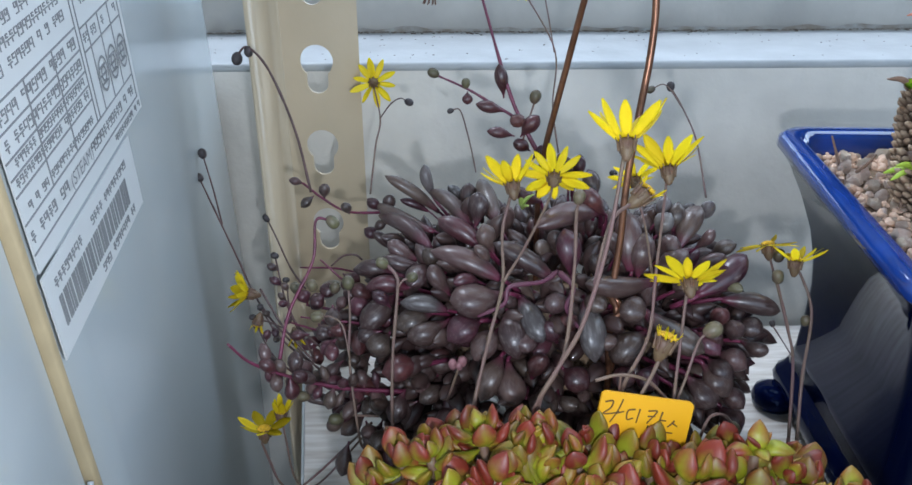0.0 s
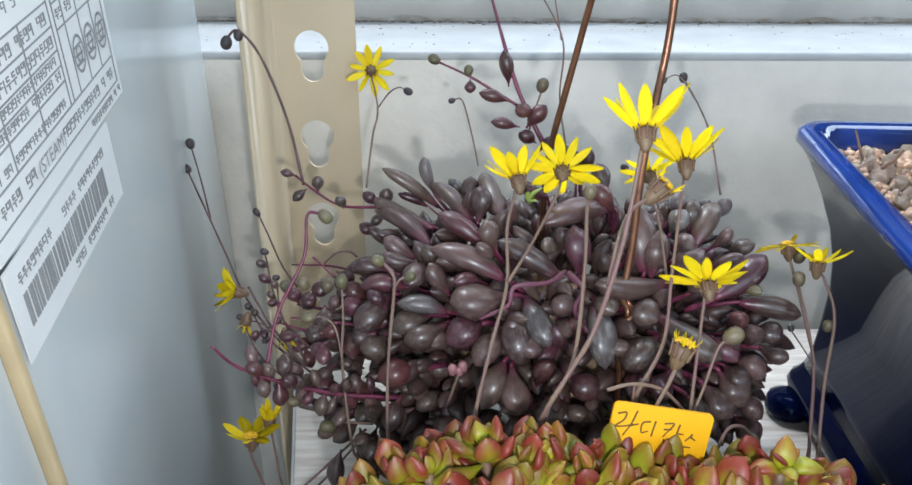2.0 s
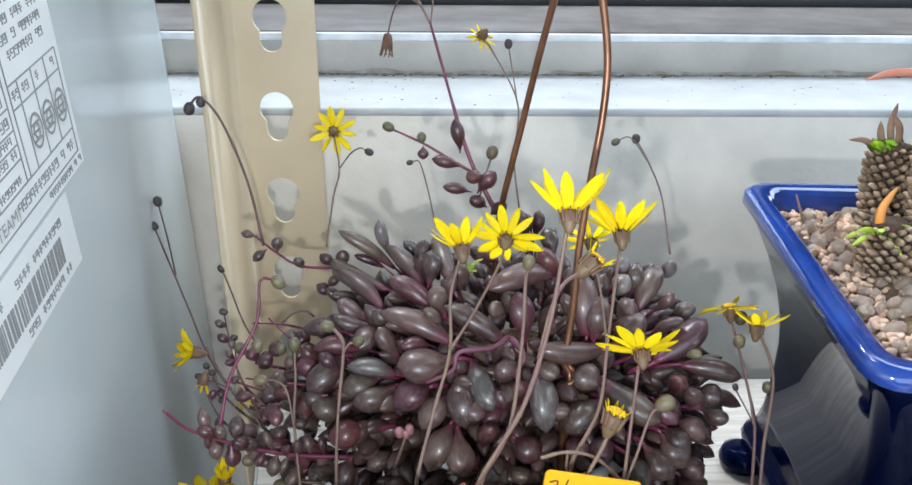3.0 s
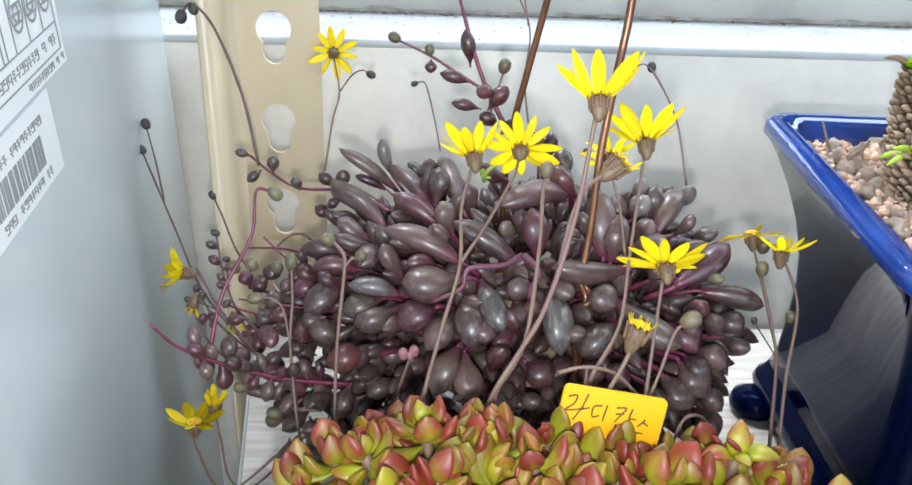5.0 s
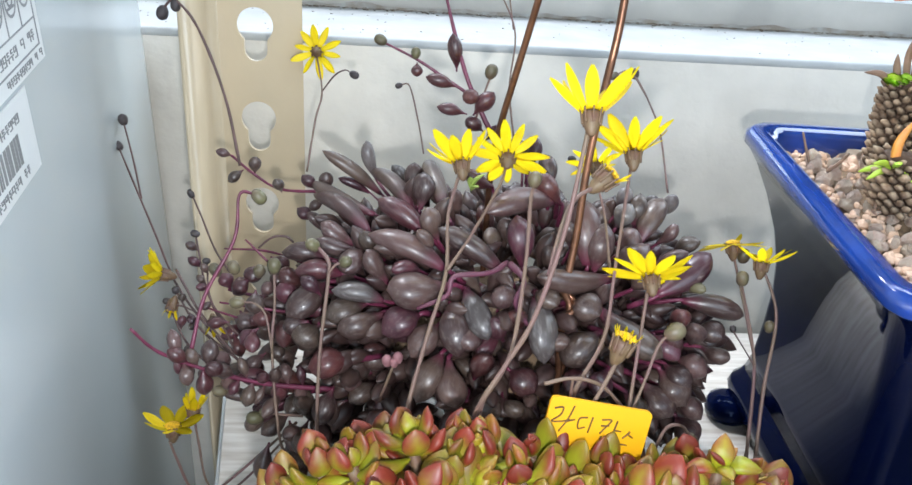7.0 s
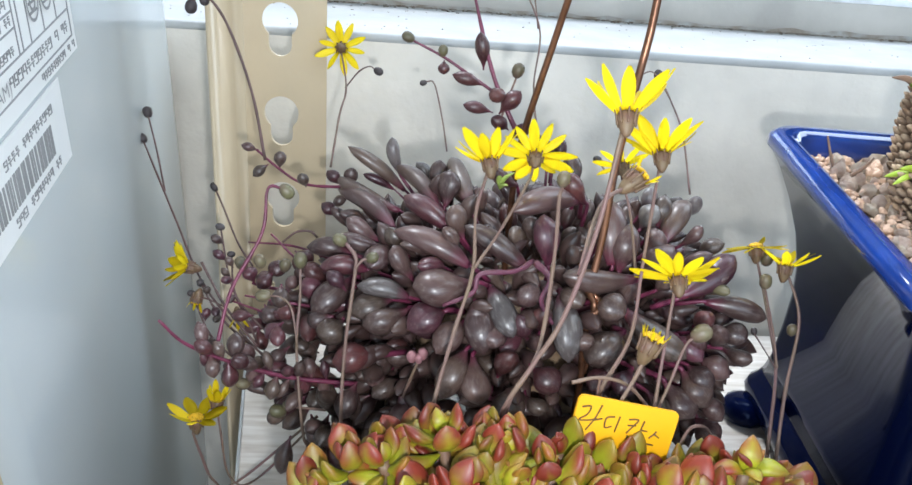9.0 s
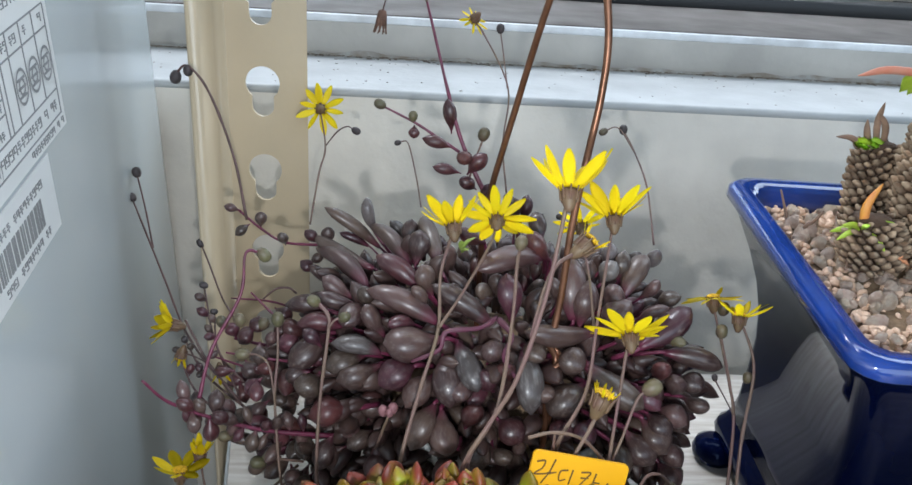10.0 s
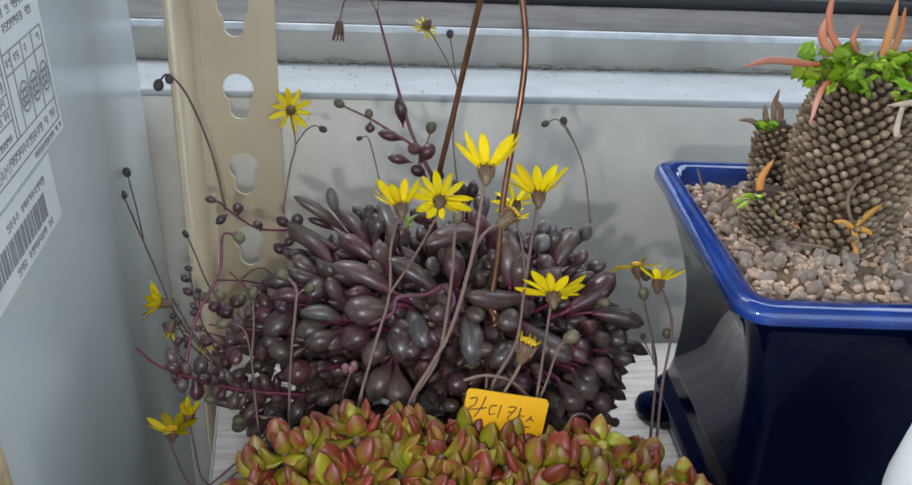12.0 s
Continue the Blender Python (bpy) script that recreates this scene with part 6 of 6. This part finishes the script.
# ---- red and green rosette succulent in front ----
def build_front_succulent():
    pot = thing("front_pot", (0.03, 0.150, SHELF_Z), "plain terracotta-coloured pot below the red-green succulent", "plant pot")
    bm = bmesh.new()
    box(bm, -0.028, 0.108, 0.118, 0.186, SHELF_Z, 0.046, 0.006, 3)
    part("body", bm, M_HUSK, pot)
    bm = bmesh.new()
    bmesh.ops.create_icosphere(bm, subdivisions=4, radius=1.0, matrix=Matrix.LocRotScale((0.036, 0.152, 0.040), None, (0.062, 0.032, 0.018)))
    for q in bm.verts:
        q.co.z += noise.noise(q.co * 200) * 0.003
    tagged(part("front_soil", bm, M_SOIL, None), "dark grit under the red-green succulent", "soil", "", "stuff")
    pl = thing("rosette_succulent", (0.036, 0.152, 0.05), "low succulent with crowded red-edged yellow-green rosettes", "succulent")
    rng = random.Random(77)
    broad = [leaf_mesh("leaf", M_CRASS, w, f, b, be, 0.80, 12, 11) for w, f, b, be in ((0.62, 0.54, 0.15, 0.60), (0.55, 0.56, 0.18, 0.58), (0.68, 0.50, 0.12, 0.60))]
    # height of the crowd's crest along x
    crest = ((-0.040, 0.058), (-0.026, 0.075), (-0.012, 0.084), (0.005, 0.0895), (0.021, 0.086), (0.043, 0.081), (0.062, 0.079), (0.076, 0.0765), (0.085, 0.0735), (0.100, 0.073), (0.116, 0.066))

    def crest_at(x):
        for (xa, za), (xb, zb) in zip(crest, crest[1:]):
            if x <= xb:
                return za + (zb - za) * max(0.0, (x - xa) / (xb - xa))
        return crest[-1][1]

    centres = []
    for y, xa, xb, n in ((0.1885, -0.016, 0.100, 13), (0.1800, -0.026, 0.104, 15), (0.1710, -0.029, 0.107, 15), (0.1615, -0.031, 0.109, 15), (0.1515, -0.031, 0.109, 14), (0.1410, -0.029, 0.106, 13)):
        for i in range(n):
            x = xa + (xb - xa) * (i + rng.uniform(-0.3, 0.3) + 0.5) / n
            z = crest_at(x) - 0.0115 - 0.30 * max(0.0, 0.180 - y) - (0.002 if y > 0.185 else 0) + rng.uniform(-0.0040, 0.0020)
            centres.append((x, y + rng.uniform(-0.003, 0.003), z))
    count = 0
    extra = bmesh.new()
    along, across = extra.verts.layers.float.new("along"), extra.verts.layers.float.new("across")
    stems = bmesh.new()
    for x, y, z in centres:
        c = Vector((x, y, z))
        lean = Vector((rng.gauss(0, 0.22) + (x - 0.035) * 3, rng.gauss(0, 0.18) - 0.05, 1)).normalized()
        q = lean.to_track_quat("Z", "Y").to_matrix().to_4x4()
        tube(stems, [c - lean * 0.022, c - lean * 0.010, c + lean * 0.001], 0.0017, 0.0013, 6, 3)
        turn = rng.uniform(0, 3)
        size = rng.uniform(0.0088, 0.0122)
        for layer, (pitch, scale, up) in enumerate(((14, 0.92, -0.0028), (34, 1.0, -0.0016), (56, 0.95, -0.0004), (76, 0.68, 0.0006))):
            pair = 3 if layer < 2 and rng.random() < 0.5 else 2
            for s in range(pair):
                a = turn + layer * 1.57 + 2 * math.pi * s / pair + rng.gauss(0, 0.18)
                e = radians(pitch + rng.gauss(0, 11))
                d = q.to_3x3() @ Vector((math.cos(a) * math.cos(e), math.sin(a) * math.cos(e), math.sin(e)))
                upv = q.to_3x3() @ Vector((-math.cos(a) * math.sin(e), -math.sin(a) * math.sin(e), math.cos(e)))
                side = upv.cross(d)
                l = size * scale * rng.uniform(0.85, 1.12)
                m = Matrix.Translation(c + lean * up + d * 0.0008) @ Matrix((side, -upv, d)).transposed().to_4x4() @ Matrix.Scale(l, 4)
                if count < 294:
                    put("leaf", broad[rng.randrange(3)], pl, m)
                    count += 1
                else:
                    n0 = len(extra.verts)
                    extra.from_mesh(broad[rng.randrange(3)])
                    extra.verts.ensure_lookup_table()
                    for v in extra.verts[n0:]:
                        v[along], v[across] = v.co.z, v.co.x
                    bmesh.ops.transform(extra, matrix=m, verts=extra.verts[n0:])
    # one taller rosette with long spreading leaves
    c = Vector((0.0755, 0.1815, 0.0730))
    tube(stems, [c - Vector((0, 0, 0.020)), c - Vector((0, 0, 0.010)), c], 0.0017, 0.0013, 6, 3)
    for d, l in (((0.05, 0.15, 1.0), 0.0112), ((-0.35, -0.15, 0.9), 0.0085), ((0.4, 0.1, 0.8), 0.0085), ((1.0, -0.1, 0.22), 0.0118), ((-1.0, -0.1, 0.25), 0.0100), ((0.1, -0.8, 0.5), 0.0080)):
        put("leaf", broad[1], pl, aim(c, c + Vector(d).normalized() * l * 0.85))
    tagged(part("stem_tangle", stems, M_CALYX, pl), kind="stuff")
    tagged(part("leaf_mass", extra, M_CRASS_JOINED, pl, "further crowded leaves"), kind="stuff")


build_front_succulent()


# ---- corky caudex succulents in the blue pot ----
def corky_body(base, height, radius, turns, tub, seed, lean=(0, 0)):
    """A barrel covered with rows of woody tubercles in a spiral."""
    rng = random.Random(seed)
    bm = bmesh.new()
    tip = bm.verts.layers.float.new("tip")
    base = Vector(base)

    def prof(t):
        return radius * (0.62 + 0.55 * math.sin(math.pi * (0.18 + 0.62 * t)) - 0.10 * t)

    lathe(bm, [(prof(t) * 0.86, t * height) for t in [i / 10 for i in range(11)]] + [(radius * 0.2, height * 1.04)], 24, Matrix.Translation(base))
    n = int(height / tub * 2 * math.pi * radius / tub * 1.25)
    for i in range(n):
        t = (i + 0.5) / n
        a = i * 2.39996
        r = prof(t)
        p = Vector((r * 0.90 * math.cos(a), r * 0.90 * math.sin(a), t * height))
        out = Vector((math.cos(a), math.sin(a), 0.62)).normalized()
        qd = out.to_track_quat("Z", "Y").to_matrix().to_4x4()
        s = tub * rng.uniform(0.8, 1.1) * (0.75 + 0.35 * math.sin(math.pi * t))
        n0 = len(bm.verts)
        lathe(bm, [(0.50, 0.0), (0.50, 0.30), (0.36, 0.72), (0.13, 1.02)], 6, Matrix.Translation(base + p) @ qd @ Matrix.Diagonal((s * 1.08, s * 0.86, s * 1.15, 1)))
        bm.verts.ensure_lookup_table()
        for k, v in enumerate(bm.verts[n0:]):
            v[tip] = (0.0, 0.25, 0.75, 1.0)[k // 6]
    for v in bm.verts:
        h = v.co.z - base.z
        v.co.x += lean[0] * h
        v.co.y += lean[1] * h
        v.co += Vector((noise.noise(v.co * 500), noise.noise(v.co * 500 + Vector((7, 0, 0))), noise.noise(v.co * 500 + Vector((0, 7, 0))))) * 0.0006
    return bm


def strap_leaf(plant, points, width, mat, name="strap_leaf", label=""):
    """A narrow, slightly grooved fleshy leaf along a path."""
    path = smooth_path(points, 5)
    bm = bmesh.new()
    n = len(path)
    rings = []
    for i, p in enumerate(path):
        d = (path[min(i + 1, n - 1)] - path[max(i - 1, 0)]).normalized()
        u = d.cross(Vector((0.2, 0.9, 0.4))).normalized()
        w = d.cross(u)
        t = i / (n - 1)
        r = width * 0.5 * (0.55 + 0.55 * math.sin(math.pi * (0.15 + 0.6 * t))) * (1 - t ** 5 * 0.85)
        rings.append([bm.verts.new(p + u * r * math.cos(a) + w * r * 0.5 * math.sin(a)) for a in [2 * math.pi * k / 7 for k in range(7)]])
    for a, b in zip(rings, rings[1:]):
        for k in range(7):
            bm.faces.new((a[k], a[(k + 1) % 7], b[(k + 1) % 7], b[k]))
    bm.faces.new(rings[0][::-1])
    bm.faces.new(rings[-1])
    return part(name, bm, mat, plant, label)


def lobed_leaf():
    """A small fresh leaf with a crinkled lobed edge, unit length along z."""
    bm = bmesh.new()
    rows = []
    for i in range(7):
        t = i / 6
        w = (0.16 + 0.50 * math.sin(math.pi * min(1.0, t * 0.75 + 0.05)) ** 1.3) * (1 if i < 6 else 0.5)
        w *= 1 + 0.22 * (-1) ** i
        rows.append([bm.verts.new((s * w, 0.10 * math.cos(s * 3 + i * 2.1) + 0.22 * t * t, t)) for s in (-1, -0.5, 0, 0.5, 1)])
    for a, b in zip(rows, rows[1:]):
        for k in range(4):
            bm.faces.new((a[k], a[k + 1], b[k + 1], b[k]))
    bmesh.ops.solidify(bm, geom=list(bm.faces), thickness=0.09)
    return mesh_of("leaf", bm, M_GREEN)


def build_caudex():
    rng = random.Random(41)
    lobed = lobed_leaf()
    pl = thing("corky_caudex_plant", (0.179, 0.268, 0.10), "fat corky knobbed caudex plant crowned with green and orange leaves", "succulent")
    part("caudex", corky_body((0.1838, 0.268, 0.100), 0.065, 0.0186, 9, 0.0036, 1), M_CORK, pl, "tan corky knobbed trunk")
    top = Vector((0.1838, 0.266, 0.1665))
    for i in range(120):
        a = rng.uniform(0, 2 * math.pi)
        r = 0.023 * math.sqrt(rng.random())
        b = top + Vector((r * math.cos(a), r * math.sin(a), rng.uniform(-0.004, 0.006) - r * 0.15))
        d = Vector((math.cos(a) * r * 45, math.sin(a) * r * 45, rng.uniform(0.4, 1.2))).normalized()
        l = rng.uniform(0.0036, 0.0068)
        put("leaf", lobed, pl, aim(b, b + d * l, spin=rng.uniform(0, 6)))
    # straps: tip pose round the crown
    for tip, width in (((-0.0520, -0.006, 0.004), 0.0034), ((-0.0300, -0.004, 0.0220), 0.0036), ((-0.0280, -0.010, -0.0170), 0.0030), ((-0.0270, 0.0, 0.0340), 0.0030), ((-0.0130, 0.002, 0.0200), 0.0026),
                       ((-0.0020, -0.008, 0.0300), 0.0036), ((0.0040, -0.006, 0.0270), 0.0030), ((0.0120, -0.01, 0.0240), 0.0034), ((0.0150, -0.014, 0.0060), 0.0034), ((0.0220, 0.0, 0.0280), 0.0030)):
        t = Vector(tip)
        b = top + Vector((t.x * 0.30, t.y * 0.3, 0.001))
        mid = top + Vector((t.x * 0.74, t.y * 0.65, t.z * 0.36 + 0.002))
        strap_leaf(pl, [b, mid, top + t * 0.90 + Vector((rng.uniform(-0.004, 0.004), 0, -0.002))], width * 0.80, M_ORANGE, "strap_leaf", "orange dried strap leaf")
    strap_leaf(pl, [top + Vector((0.012, -0.022, -0.002)), top + Vector((0.004, -0.030, -0.003)), top + Vector((-0.010, -0.027, -0.006))], 0.0032, M_HUSK_PALE, "withered_leaf", "pale withered leaf")
    strap_leaf(pl, [top + Vector((-0.004, -0.026, -0.006)), top + Vector((-0.006, -0.029, -0.014)), top + Vector((-0.003, -0.028, -0.016))], 0.0020, M_HUSK_PALE, "withered_leaf", "pale withered leaf")

    pup = thing("caudex_offset", (0.1645, 0.288, 0.10), "small knobbed offset with dried leaf tips in the gravel", "succulent", "caudex offsets")
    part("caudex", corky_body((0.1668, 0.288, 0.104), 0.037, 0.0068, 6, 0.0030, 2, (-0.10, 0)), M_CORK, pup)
    for pts in ([(0.1625, 0.288, 0.139), (0.1605, 0.288, 0.148), (0.1612, 0.288, 0.155)], [(0.1635, 0.287, 0.139), (0.1625, 0.286, 0.147), (0.1590, 0.286, 0.152)], [(0.1605, 0.288, 0.138), (0.1580, 0.288, 0.144), (0.1568, 0.288, 0.149)],
                [(0.1595, 0.288, 0.137), (0.1530, 0.287, 0.1425), (0.1470, 0.287, 0.1430)]):
        strap_leaf(pup, pts, 0.0022, M_HUSK, "dried_leaf")
    for k in range(5):
        b = Vector((0.1600 - 0.001 * k, 0.286, 0.1395))
        put("leaf", lobed, pup, aim(b, b + Vector((rng.uniform(-1, 0.3), -0.3, rng.uniform(0, 1))).normalized() * 0.004))

    pup = thing("caudex_offset", (0.1600, 0.268, 0.10), "low knobbed offset with narrow green and orange leaves", "succulent", "caudex offsets")
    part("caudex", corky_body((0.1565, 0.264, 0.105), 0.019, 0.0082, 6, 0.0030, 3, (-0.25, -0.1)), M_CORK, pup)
    c = Vector((0.1480, 0.2600, 0.1205))
    for d in ((-0.9, -0.3, 0.25), (-0.9, -0.2, -0.3), (0.8, -0.2, 0.3), (-0.3, -0.6, 0.3), (-0.6, 0.3, -0.2), (0.3, -0.6, -0.3)):
        d = Vector(d).normalized()
        strap_leaf(pup, [c, c + d * 0.005 + Vector((0, 0, 0.0008)), c + d * 0.0095], 0.0024, M_GREEN, "strap_leaf", "narrow green leaf")
    strap_leaf(pup, [c, c + Vector((-0.0008, 0, 0.008)), c + Vector((0.0030, 0.001, 0.0150))], 0.0028, M_ORANGE_YELLOW, "strap_leaf", "yellow-orange leaf")
    strap_leaf(pup, [c, c + Vector((0.0075, -0.004, -0.0045)), c + Vector((0.0150, -0.005, -0.0095))], 0.0030, M_ORANGE, "strap_leaf", "pink-orange leaf")

    pup = thing("caudex_offset", (0.1760, 0.250, 0.10), "tiny knobbed offset with a star of orange leaves", "succulent", "caudex offsets")
    part("caudex", corky_body((0.1760, 0.250, 0.104), 0.016, 0.0085, 5, 0.0034, 4), M_CORK, pup)
    c = Vector((0.1745, 0.2420, 0.1170))
    for d, l in (((-0.9, 0, 0.30), 0.008), ((0.8, 0.1, 0.75), 0.0125), ((0.9, -0.2, -0.25), 0.007), ((0.1, -0.4, -0.9), 0.0105)):
        d = Vector(d).normalized()
        strap_leaf(pup, [c, c + d * l * 0.5 + Vector((0, 0, 0.0006)), c + d * l], 0.0026, M_ORANGE_YELLOW, "strap_leaf", "orange leaf")
    strap_leaf(pup, [c, c + Vector((-0.0026, 0.003, 0.010)), c + Vector((0.0025, 0.005, 0.0190))], 0.0013, M_HUSK, "dried_leaf")
    # dead bits on the gravel
    for pts, r in (([(0.1440, 0.300, 0.108), (0.1420, 0.301, 0.1130), (0.1400, 0.302, 0.1185)], 0.0006), ([(0.1465, 0.292, 0.108), (0.1480, 0.289, 0.1120), (0.1500, 0.288, 0.1160)], 0.0008),
                   ([(0.1500, 0.268, 0.107), (0.1470, 0.262, 0.1085), (0.1440, 0.257, 0.1080)], 0.0008), ([(0.158, 0.250, 0.108), (0.166, 0.244, 0.109), (0.175, 0.243, 0.108)], 0.0009)):
        bm = bmesh.new()
        tube(bm, pts, r, r * 0.5, 6, 5, 0.3)
        tagged(part("dead_leaf", bm, M_HUSK, None), "dry brown dead leaf lying on the gravel", "dead leaf", "dead leaves")


build_caudex()


# ---- white planter in front of the blue pot ----
def build_white_planter():
    p = thing("white_planter", (0.1848, 0.125, SHELF_Z), "smooth rounded white ceramic planter on the shelf", "planter")
    bm = bmesh.new()
    lathe(bm, [(0.030, 0.0), (0.036, 0.001), (0.044, 0.03), (0.049, 0.06), (0.0505, 0.085), (0.048, 0.100), (0.043, 0.107), (0.039, 0.108), (0.038, 0.100)], 40, Matrix.Translation((0.1848, 0.125, SHELF_Z)))
    part("body", bm, M_WHITEPOT, p)


build_white_planter()
